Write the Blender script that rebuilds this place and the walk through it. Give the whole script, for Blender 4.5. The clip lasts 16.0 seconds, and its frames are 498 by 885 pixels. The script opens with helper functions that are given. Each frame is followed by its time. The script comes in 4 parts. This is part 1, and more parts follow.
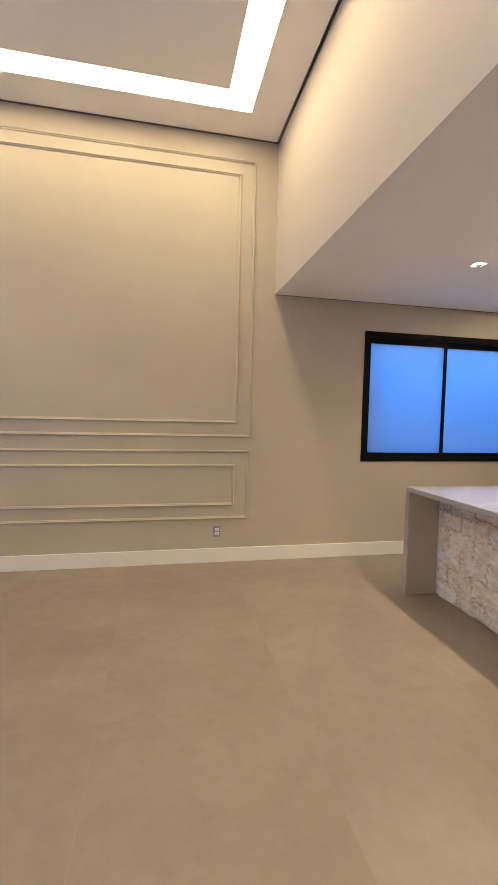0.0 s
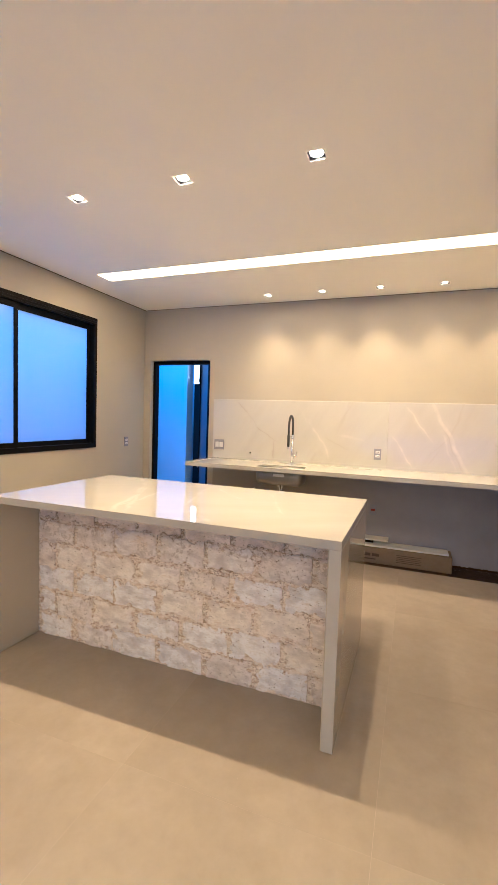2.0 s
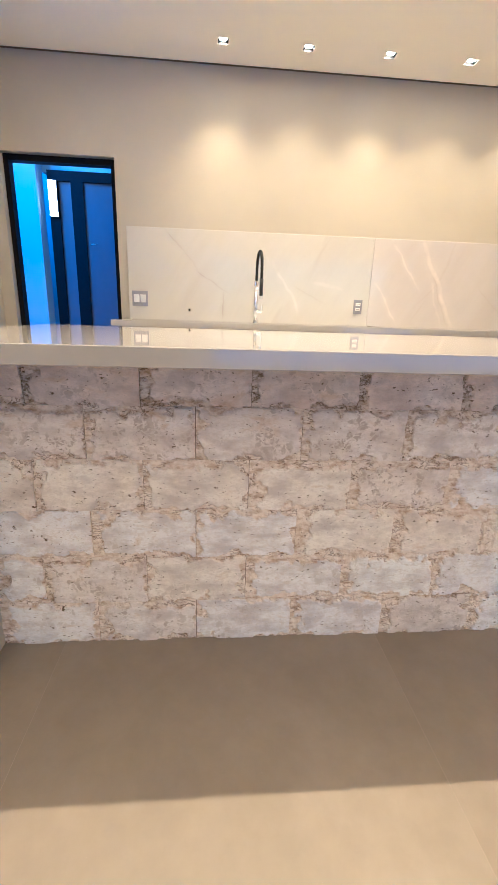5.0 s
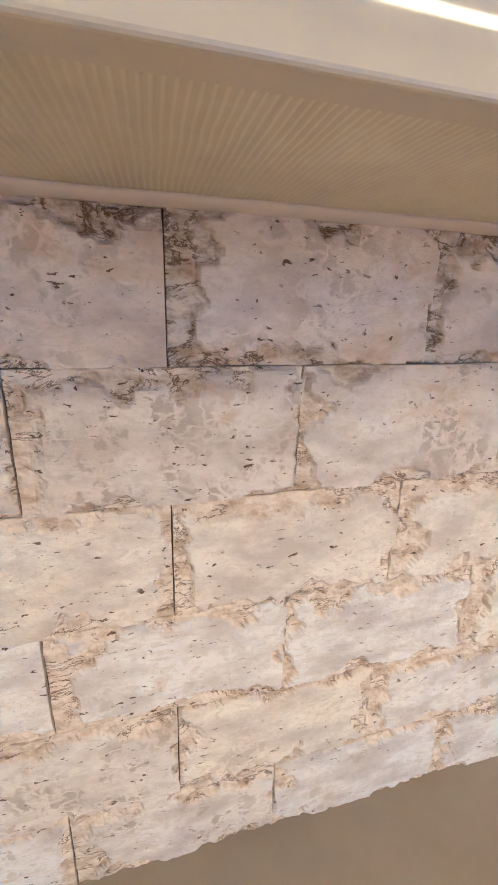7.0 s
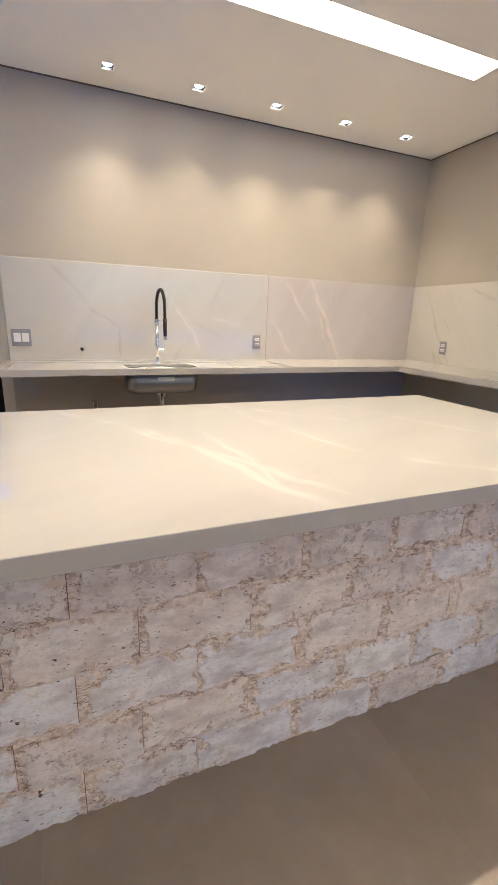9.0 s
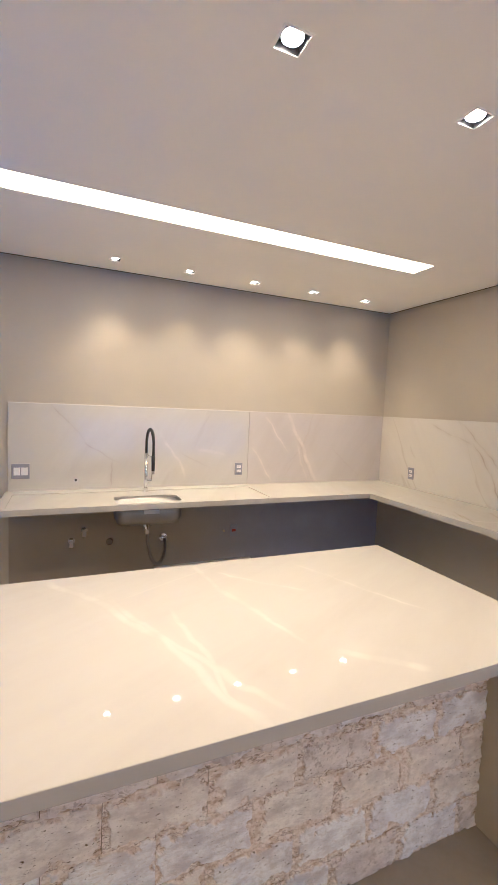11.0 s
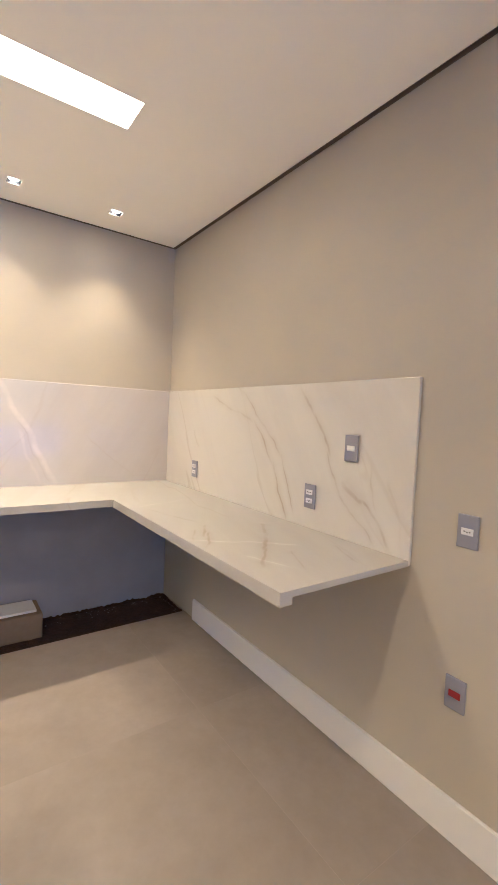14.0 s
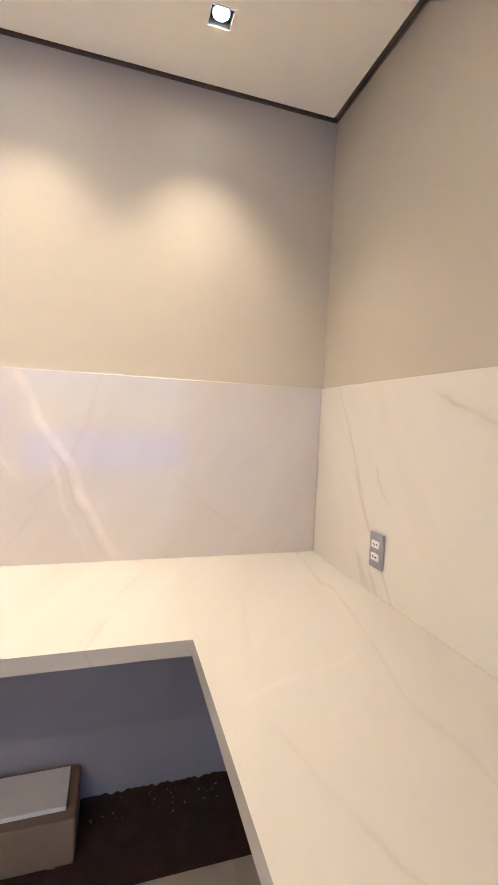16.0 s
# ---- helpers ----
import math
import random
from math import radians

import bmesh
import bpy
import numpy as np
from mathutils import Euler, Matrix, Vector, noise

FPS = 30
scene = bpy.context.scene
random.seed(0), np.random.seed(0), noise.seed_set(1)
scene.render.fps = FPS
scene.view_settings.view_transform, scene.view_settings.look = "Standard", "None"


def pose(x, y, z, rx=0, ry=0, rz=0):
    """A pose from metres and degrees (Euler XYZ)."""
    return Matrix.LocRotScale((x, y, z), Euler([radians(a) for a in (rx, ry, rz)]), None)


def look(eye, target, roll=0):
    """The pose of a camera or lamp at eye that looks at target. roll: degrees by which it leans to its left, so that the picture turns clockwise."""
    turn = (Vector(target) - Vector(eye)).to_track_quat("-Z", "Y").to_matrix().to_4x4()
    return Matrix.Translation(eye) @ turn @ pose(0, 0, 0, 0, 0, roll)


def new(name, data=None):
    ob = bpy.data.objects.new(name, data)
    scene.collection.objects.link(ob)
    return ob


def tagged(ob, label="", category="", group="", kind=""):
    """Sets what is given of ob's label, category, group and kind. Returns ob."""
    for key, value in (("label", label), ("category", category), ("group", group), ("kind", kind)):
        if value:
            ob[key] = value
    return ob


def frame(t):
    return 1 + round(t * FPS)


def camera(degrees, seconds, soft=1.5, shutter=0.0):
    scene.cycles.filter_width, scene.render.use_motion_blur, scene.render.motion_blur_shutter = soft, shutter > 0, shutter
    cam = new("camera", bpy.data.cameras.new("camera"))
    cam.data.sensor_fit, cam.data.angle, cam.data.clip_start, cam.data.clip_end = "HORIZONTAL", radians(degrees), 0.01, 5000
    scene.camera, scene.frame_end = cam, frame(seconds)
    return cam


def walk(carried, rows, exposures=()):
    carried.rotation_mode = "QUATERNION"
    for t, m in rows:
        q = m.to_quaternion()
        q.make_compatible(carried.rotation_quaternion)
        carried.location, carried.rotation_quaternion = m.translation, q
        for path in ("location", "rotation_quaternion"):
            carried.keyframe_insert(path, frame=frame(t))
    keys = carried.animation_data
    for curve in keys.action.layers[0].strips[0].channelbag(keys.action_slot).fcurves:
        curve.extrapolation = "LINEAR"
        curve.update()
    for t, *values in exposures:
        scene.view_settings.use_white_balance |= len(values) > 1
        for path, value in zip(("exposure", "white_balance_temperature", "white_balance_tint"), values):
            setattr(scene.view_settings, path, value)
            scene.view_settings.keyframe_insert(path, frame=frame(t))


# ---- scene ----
cam = camera(59.8, 16.0)
PATH = [
    (0, (-0.145, -0.255, 1.518), (0.261, 1.7, 1.4), 1.3),
    (0.5, (-0.124, 0.001, 1.492), (0.866, 1.735, 1.374), 1.6),
    (1, (-0.046, 0.287, 1.49), (1.326, 1.737, 1.373), 1.7),
    (1.5, (0.04, 0.582, 1.482), (1.671, 1.733, 1.363), 1.8),
    (2, (0.133, 0.829, 1.46), (2.001, 1.534, 1.34), 1.9),
    (2.5, (0.221, 1.066, 1.439), (2.187, 1.413, 1.326), 2.1),
    (3, (0.181, 1.359, 1.403), (2.17, 1.546, 1.294), 2.1),
    (3.5, (0.273, 1.725, 1.274), (2.253, 1.855, 1.027), 2.1),
    (4, (0.515, 2.014, 1.164), (2.475, 2.082, 0.769), 1.8),
    (6.3, (1.686, 2.674, 0.873), (3.521, 2.209, 0.225), 1.8),
    (6.5, (1.744, 2.678, 0.854), (3.572, 2.178, 0.215), 1.8),
    (7, (1.808, 2.67, 0.834), (3.625, 2.129, 0.197), 1.8),
    (7.5, (1.861, 2.664, 0.813), (3.66, 2.056, 0.187), 1.9),
    (8, (1.769, 2.664, 0.837), (3.547, 2.002, 0.205), 2.0),
    (8.5, (1.501, 2.692, 0.964), (3.272, 1.978, 0.37), 1.8),
    (9, (1.325, 2.739, 1.286), (3.099, 1.994, 0.742), 2.0),
    (11.5, (1.104, 2.723, 1.692), (2.931, 1.915, 1.589), 2.3),
    (12, (1.097, 2.452, 1.667), (2.895, 1.583, 1.564), 2.3),
    (12.5, (1.16, 2.088, 1.623), (2.896, 1.101, 1.516), 2.4),
    (13, (1.325, 1.724, 1.597), (2.989, 0.619, 1.491), 2.6),
    (13.5, (1.503, 1.323, 1.516), (3.136, 0.172, 1.411), 2.6),
    (14, (1.744, 0.939, 1.467), (3.375, -0.214, 1.359), 2.6),
    (14.5, (2.065, 0.612, 1.446), (3.715, -0.513, 1.338), 2.6),
    (15, (2.462, 0.383, 1.465), (4.173, -0.647, 1.351), 2.7),
    (15.5, (2.897, 0.31, 1.485), (4.695, -0.56, 1.376), 2.6),
    (16, (3.255, 0.297, 1.505), (5.167, -0.28, 1.406), 2.5),
]
walk(cam, [(t, look(eye, target, roll)) for t, eye, target, roll in PATH], [
    (0, 0.60, 3890, 2), (1, 0.92, 3950, 3), (2, 1.22, 4010, 2), (3, 1.24, 3880, 2), (4, 1.20, 3770, 2), (6.3, 1.74, 3730, 1), (7.5, 1.92, 3690, 0), (8, 1.95, 3620, 0),
    (8.5, 1.54, 3560, 0), (9, 0.93, 3570, 3), (11.5, 0.90, 3680, 5), (13, 1.02, 3670, 5), (14, 1.25, 3650, 5), (14.5, 1.38, 3650, 6), (15, 1.42, 3650, 6), (16, 1.24, 3620, 5)])

# ---- sizes of the place ----
WALL_N, WALL_E, WALL_S, WALL_W, WALL_FAR_S = 4.158, 4.988, -0.556, -4.30, -4.60
BEAM_X, LOW_Z, HIGH_Z, ROOF_Z = 1.013, 2.779, 4.277, 4.55
TOP_Z, LIP = 0.945, 0.042
SPLASH_Z, SPLASH_X, SPLASH_Y = 1.658, 4.970, -0.538

# ---- world, sun, lamps ----
world = bpy.data.worlds.new("dusk_sky")
scene.world = world
world.use_nodes = True
sky = world.node_tree.nodes.new("ShaderNodeTexSky")
sky.sky_type, sky.sun_disc = "NISHITA", False
sky.sun_elevation, sky.sun_rotation = radians(6), radians(-45)
world.node_tree.links.new(sky.outputs[0], world.node_tree.nodes["Background"].inputs["Color"])
world.node_tree.nodes["Background"].inputs["Strength"].default_value = 0.15
sun = new("sun", bpy.data.lights.new("sun", "SUN"))
sun.data.energy, sun.data.angle, sun.data.color = 3.5, radians(50), (0.06, 0.38, 1.0)
sun.matrix_world = look((0, 0, 10), (1.0, -1.0, 8.9))

WARM = (1.0, 0.52, 0.172)
STRIP_POWER, COVE_POWER, SPOT_POWER, WASH_POWER, DAY = 12.5, 14.2, 84.0, 48.0, (0.85, 0.86, 1.0)


def spot(x, y, z, power, degrees, blend, tilt=0.0, size=0.012):
    ob = new("spot_lamp", bpy.data.lights.new("spot_lamp", "SPOT"))
    ob.data.energy, ob.data.color = power, WARM
    ob.data.spot_size, ob.data.spot_blend, ob.data.shadow_soft_size = radians(degrees), blend, size
    ob.matrix_world = pose(x, y, z, 0, tilt, 0)
    return ob


WASHERS = [(4.675, y) for y in (2.378, 1.789, 1.206, 0.616, 0.022)]
SPOTS = [(2.347, y) for y in (2.861, 2.115, 1.353)]
for k, (sx, sy) in enumerate(WASHERS):
    spot(sx, sy, LOW_Z + 0.008, WASH_POWER * (1.15, 0.95, 1.15, 0.9, 1.1)[k], 91, 1.0)
for sx, sy in SPOTS:
    spot(sx, sy, LOW_Z + 0.008, SPOT_POWER, 124, 0.9)


def daylight(name, width, height, power, m):
    ob = new(name, bpy.data.lights.new(name, "AREA"))
    ob.data.shape, ob.data.size, ob.data.size_y = "RECTANGLE", width, height
    ob.data.energy, ob.data.color = power, DAY
    ob.matrix_world = m
    return ob


daylight("window_daylight", 2.4, 1.8, 3.5, look((3.05, WALL_N + 0.75, 1.9), (3.05, WALL_N, 1.75)))
daylight("glass_door_daylight", 6.6, 2.55, 9.5, look((WALL_W + 0.02, -0.4, 1.35), (WALL_W + 1, -0.4, 1.35)))

# ---- materials ----


def node_material(name, rough=0.5, metal=0.0):
    m = bpy.data.materials.new(name)
    m.use_nodes = True
    b = m.node_tree.nodes["Principled BSDF"]
    b.inputs["Roughness"].default_value, b.inputs["Metallic"].default_value = rough, metal
    return m, m.node_tree, b


def coords(nt, scale=(1, 1, 1), turn=(0, 0, 0), random_shift=False, world_space=False):
    n = nt.nodes.new("ShaderNodeTexCoord")
    mp = nt.nodes.new("ShaderNodeMapping")
    mp.inputs["Scale"].default_value = scale
    mp.inputs["Rotation"].default_value = [radians(a) for a in turn]
    if world_space:
        g = nt.nodes.new("ShaderNodeNewGeometry")
        nt.links.new(g.outputs["Position"], mp.inputs["Vector"])
    else:
        nt.links.new(n.outputs["Object"], mp.inputs["Vector"])
    if random_shift:
        o = nt.nodes.new("ShaderNodeObjectInfo")
        mul = nt.nodes.new("ShaderNodeMath")
        mul.operation = "MULTIPLY"
        mul.inputs[1].default_value = 37.0
        nt.links.new(o.outputs["Random"], mul.inputs[0])
        nt.links.new(mul.outputs[0], mp.inputs["Location"])
    return mp.outputs[0]


def noise_tex(nt, vec, scale, detail=4.0, rough=0.55, distort=0.0):
    n = nt.nodes.new("ShaderNodeTexNoise")
    n.inputs["Scale"].default_value, n.inputs["Detail"].default_value = scale, detail
    n.inputs["Roughness"].default_value, n.inputs["Distortion"].default_value = rough, distort
    nt.links.new(vec, n.inputs["Vector"])
    return n.outputs["Fac"]


def ramp(nt, fac, *stops):
    r = nt.nodes.new("ShaderNodeValToRGB")
    while len(r.color_ramp.elements) < len(stops):
        r.color_ramp.elements.new(0.5)
    for e, (p, c) in zip(r.color_ramp.elements, stops):
        e.position = p
        e.color = (c, c, c, 1) if not isinstance(c, tuple) else (*c, 1)
    nt.links.new(fac, r.inputs[0])
    return r.outputs[0]


def mix(nt, fac, a, b, kind="MIX"):
    n = nt.nodes.new("ShaderNodeMix")
    n.data_type, n.blend_type = "RGBA", kind
    for socket, v in ((n.inputs[0], fac), (n.inputs[6], a), (n.inputs[7], b)):
        if isinstance(v, bpy.types.NodeSocket):
            nt.links.new(v, socket)
        elif isinstance(v, tuple):
            socket.default_value = (*v, 1)
        else:
            socket.default_value = v
    return n.outputs[2]


def bump(nt, b, height, strength=0.2, distance=0.01):
    n = nt.nodes.new("ShaderNodeBump")
    n.inputs["Strength"].default_value, n.inputs["Distance"].default_value = strength, distance
    nt.links.new(height, n.inputs["Height"])
    nt.links.new(n.outputs[0], b.inputs["Normal"])


def paint(name, color, rough=0.6, vary=0.06, grain=0.06):
    m, nt, b = node_material(name, rough)
    v = coords(nt, world_space=True)
    big = ramp(nt, noise_tex(nt, v, 0.9, 3), (0.3, tuple(c * (1 - vary) for c in color)), (0.7, tuple(min(1, c * (1 + vary)) for c in color)))
    nt.links.new(big, b.inputs["Base Color"])
    bump(nt, b, noise_tex(nt, v, 260, 3), grain, 0.002)
    return m


def plain(name, color, rough=0.4, metal=0.0):
    m, nt, b = node_material(name, rough, metal)
    v = coords(nt)
    c = ramp(nt, noise_tex(nt, v, 14, 3), (0.3, tuple(x * 0.94 for x in color)), (0.7, color))
    nt.links.new(c, b.inputs["Base Color"])
    r = ramp(nt, noise_tex(nt, v, 30, 3), (0.3, max(0.02, rough * 0.85)), (0.7, min(1.0, rough * 1.15)))
    nt.links.new(r, b.inputs["Roughness"])
    return m


def glow(name, color, strength):
    m = bpy.data.materials.new(name)
    m.use_nodes = True
    nt = m.node_tree
    nt.nodes.remove(nt.nodes["Principled BSDF"])
    e = nt.nodes.new("ShaderNodeEmission")
    e.inputs[0].default_value, e.inputs[1].default_value = (*color, 1), strength
    nt.links.new(e.outputs[0], nt.nodes["Material Output"].inputs[0])
    return m


def math_node(nt, kind, a, b=0.0, clamp=False):
    n = nt.nodes.new("ShaderNodeMath")
    n.operation, n.use_clamp = kind, clamp
    for socket, v in zip(n.inputs, (a, b)):
        if isinstance(v, bpy.types.NodeSocket):
            nt.links.new(v, socket)
        else:
            socket.default_value = v
    return n.outputs[0]


def single_vein(nt, pos, wobble, a, b, width, strength):
    """How much one vein from a to b covers, a wavering band that fades at its ends."""
    a, b = Vector(a), Vector(b)
    length = (b - a).length
    u = (b - a).normalized()
    flat = Vector([0.0 if abs(a[k] - b[k]) < 1e-6 else 1.0 for k in range(3)])
    across = Vector((0, 0, 0))
    k0, k1 = [k for k in range(3) if flat[k]]
    across[k0], across[k1] = -u[k1], u[k0]

    def dot(v, shift):
        n = nt.nodes.new("ShaderNodeVectorMath")
        n.operation = "DOT_PRODUCT"
        nt.links.new(pos, n.inputs[0])
        n.inputs[1].default_value = v
        return math_node(nt, "SUBTRACT", n.outputs["Value"], shift)

    s = dot(u, u.dot(a))
    d = math_node(nt, "ADD", dot(across, across.dot(a)), wobble)
    band = nt.nodes.new("ShaderNodeMapRange")
    band.interpolation_type = "SMOOTHSTEP"
    band.inputs["From Min"].default_value, band.inputs["From Max"].default_value = width, width * 0.1
    away = math_node(nt, "ABSOLUTE", d)
    nt.links.new(away, band.inputs["Value"])
    halo = nt.nodes.new("ShaderNodeMapRange")
    halo.interpolation_type = "SMOOTHSTEP"
    halo.inputs["From Min"].default_value, halo.inputs["From Max"].default_value = width * 3.2, 0.0
    halo.inputs["To Max"].default_value = 0.32
    nt.links.new(away, halo.inputs["Value"])
    ends = []
    for f0, f1 in ((-0.05 * length, 0.18 * length), (1.05 * length, 0.8 * length)):
        e = nt.nodes.new("ShaderNodeMapRange")
        e.interpolation_type = "SMOOTHSTEP"
        e.inputs["From Min"].default_value, e.inputs["From Max"].default_value = f0, f1
        nt.links.new(s, e.inputs["Value"])
        ends.append(e.outputs[0])
    m = math_node(nt, "MULTIPLY", ends[0], ends[1])
    return math_node(nt, "MULTIPLY", math_node(nt, "MULTIPLY", m, math_node(nt, "MAXIMUM", band.outputs[0], halo.outputs[0])), strength * 0.75)


def marble(name, base, vein, turn, amount=0.5, seed=0.0, rough=0.03, light_vein=(0.70, 0.65, 0.59), light=(), dark=()):
    """Polished quartzite: pale cloudy ground, faint slanting veins, and the few strong ones."""
    m, nt, b = node_material(name, rough)
    v = coords(nt, (1, 1, 1), turn, world_space=True)
    g = nt.nodes.new("ShaderNodeNewGeometry")
    pos = g.outputs["Position"]
    sh = nt.nodes.new("ShaderNodeVectorMath")
    sh.operation = "ADD"
    sh.inputs[1].default_value = (seed, seed * 1.7, seed * 0.6)
    nt.links.new(v, sh.inputs[0])
    st = nt.nodes.new("ShaderNodeMapping")
    st.inputs["Scale"].default_value = (0.42, 2.3, 2.3)
    nt.links.new(sh.outputs[0], st.inputs["Vector"])
    s = st.outputs[0]
    cloud = noise_tex(nt, s, 1.5, 6, 0.62, 0.3)
    col = ramp(nt, cloud, (0.3, tuple(c * k for c, k in zip(base, (0.93, 0.915, 0.90)))), (0.62, base))
    warp = noise_tex(nt, s, 0.9, 4, 0.5, 0.4)
    thin = ramp(nt, warp, (0.487, 0.0), (0.499, 1.0), (0.512, 0.0))
    gate = ramp(nt, noise_tex(nt, s, 0.9, 2), (0.52, 0.0), (0.60, 1.0))
    line = mix(nt, 1.0, mix(nt, 1.0, thin, gate, "MULTIPLY"), (amount, amount, amount), "MULTIPLY")
    col = mix(nt, line, col, vein)
    wide = noise_tex(nt, pos, 3.2, 3, 0.5)
    near = noise_tex(nt, pos, 17.0, 3, 0.5)
    wob = math_node(nt, "ADD", math_node(nt, "MULTIPLY", math_node(nt, "SUBTRACT", wide, 0.5), 0.11), math_node(nt, "MULTIPLY", math_node(nt, "SUBTRACT", near, 0.5), 0.010))
    patchy = ramp(nt, noise_tex(nt, pos, 7.0, 3, 0.5), (0.36, 0.25), (0.6, 1.0))
    for veins, colour in ((light, light_vein), (dark, vein)):
        total = None
        for a_, b_, w_, k_ in veins:
            one = single_vein(nt, pos, wob, a_, b_, w_, k_)
            total = one if total is None else math_node(nt, "MAXIMUM", total, one)
        if total is not None:
            col = mix(nt, math_node(nt, "MULTIPLY", total, patchy, True), col, colour)
    nt.links.new(col, b.inputs["Base Color"])
    r = ramp(nt, noise_tex(nt, v, 6, 3), (0.3, rough * 0.8), (0.7, rough * 1.3))
    nt.links.new(r, b.inputs["Roughness"])
    return m


def travertine(name, faces, brown=0.0, breccia=0.6, tint=0.3):
    """Split-face stone: the raised middle is pale and pitted, the chipped margins are tan."""
    m, nt, b = node_material(name, 0.75)
    v = coords(nt, (1, 1, 1), (0, 0, 0), random_shift=True)
    o = nt.nodes.new("ShaderNodeObjectInfo")
    tc = nt.nodes.new("ShaderNodeTexCoord")
    sep = nt.nodes.new("ShaderNodeSeparateXYZ")
    nt.links.new(tc.outputs["Object"], sep.inputs[0])
    st = nt.nodes.new("ShaderNodeMapping")
    st.inputs["Scale"].default_value = (1, 1, 2.2)
    nt.links.new(v, st.inputs["Vector"])
    s = st.outputs[0]
    face = ramp(nt, o.outputs["Random"], *[(k / 2, c) for k, c in enumerate(faces)])
    stain = ramp(nt, noise_tex(nt, v, 3.2, 5, 0.6), (0.42, (1.0, 1.0, 1.0)), (0.68, (1.0 - 0.12 * (1 + brown), 1.0 - 0.17 * (1 + brown), 1.0 - 0.22 * (1 + brown))))
    face = mix(nt, min(0.7, tint * 2), face, stain, "MULTIPLY")
    cloud = ramp(nt, noise_tex(nt, s, 9, 6, 0.6), (0.36, (0.68, 0.65, 0.66)), (0.56, (1.0, 1.0, 1.0)))
    face = mix(nt, 1.0, face, cloud, "MULTIPLY")
    warm = ramp(nt, noise_tex(nt, v, 6, 4), (0.45, 0.0), (0.65, tint))
    face = mix(nt, warm, face, (0.82, 0.71, 0.60))
    vor = nt.nodes.new("ShaderNodeTexVoronoi")
    vor.feature = "DISTANCE_TO_EDGE"
    vor.inputs["Scale"].default_value = 30
    bent = mix(nt, 0.06, v, nt.nodes.new("ShaderNodeTexNoise").outputs["Color"])
    nt.links.new(bent, vor.inputs["Vector"])
    cell = ramp(nt, vor.outputs["Distance"], (0.02, 0.0), (0.10, 1.0))
    size = ramp(nt, noise_tex(nt, v, 30, 4, 0.6), (0.50, 0.0), (0.57, 1.0))
    some = ramp(nt, noise_tex(nt, v, 6.0, 3), (0.56 - 0.14 * breccia, 0.0), (0.64 - 0.10 * breccia, 0.4 + 0.5 * breccia))
    clast = mix(nt, 1.0, mix(nt, 1.0, cell, size, "MULTIPLY"), some, "MULTIPLY")
    face = mix(nt, clast, face, (0.44, 0.37, 0.325))
    wisp = ramp(nt, noise_tex(nt, s, 45, 8, 0.75, 1.0), (0.40, 0.55), (0.50, 0.0))
    face = mix(nt, wisp, face, (0.62, 0.54, 0.49))
    tan = ramp(nt, noise_tex(nt, s, 26, 6, 0.65), (0.30, tuple(c * (1 - 0.45 * brown) for c in (0.42, 0.30, 0.21))), (0.43, tuple(c * (1 - 0.3 * brown) for c in (0.64, 0.52, 0.405))), (0.56, tuple(c * (1 - 0.15 * brown) for c in (0.82, 0.725, 0.63))))
    depth = nt.nodes.new("ShaderNodeMapRange")
    depth.inputs["From Min"].default_value, depth.inputs["From Max"].default_value = -0.0062, -0.0110
    nt.links.new(sep.outputs["X"], depth.inputs["Value"])
    add = nt.nodes.new("ShaderNodeMath")
    add.operation = "MULTIPLY_ADD"
    nt.links.new(noise_tex(nt, s, 40, 4), add.inputs[0])
    add.inputs[1].default_value = 0.7
    add.inputs[2].default_value = -0.35
    add2 = nt.nodes.new("ShaderNodeMath")
    add2.use_clamp = True
    nt.links.new(depth.outputs[0], add2.inputs[0])
    nt.links.new(add.outputs[0], add2.inputs[1])
    col = mix(nt, add2.outputs[0], tan, face)
    ochre = ramp(nt, noise_tex(nt, s, 9, 5, 0.6, 0.5), (0.64 - 0.10 * brown, 0.0), (0.74 - 0.06 * brown, 0.5))
    col = mix(nt, ochre, col, (0.52, 0.35, 0.19))
    crack = ramp(nt, noise_tex(nt, s, 12, 7, 0.7, 0.5), (0.485 - 0.02 * brown, 0.0), (0.5, 1.0), (0.515 + 0.02 * brown, 0.0))
    crack = mix(nt, 1.0, crack, ramp(nt, noise_tex(nt, v, 8, 2), (0.46 - 0.12 * brown, 0.0), (0.52 - 0.12 * brown, 1.0)), "MULTIPLY")
    crack = mix(nt, add2.outputs[0], crack, (0.0, 0.0, 0.0))
    col = mix(nt, crack, col, (0.09, 0.045, 0.025))
    pits = ramp(nt, noise_tex(nt, s, 62, 4, 0.6, 0.3), (0.335, 1.0), (0.365, 0.0))
    where = ramp(nt, noise_tex(nt, s, 7, 2), (0.42, 0.0), (0.54, 1.0))
    pit = mix(nt, 1.0, pits, where, "MULTIPLY")
    col = mix(nt, pit, col, (0.12, 0.08, 0.055))
    nt.links.new(col, b.inputs["Base Color"])
    h = mix(nt, 1.0, noise_tex(nt, s, 95, 7, 0.7), pit, "SUBTRACT")
    bump(nt, b, h, 0.6, 0.005)
    return m


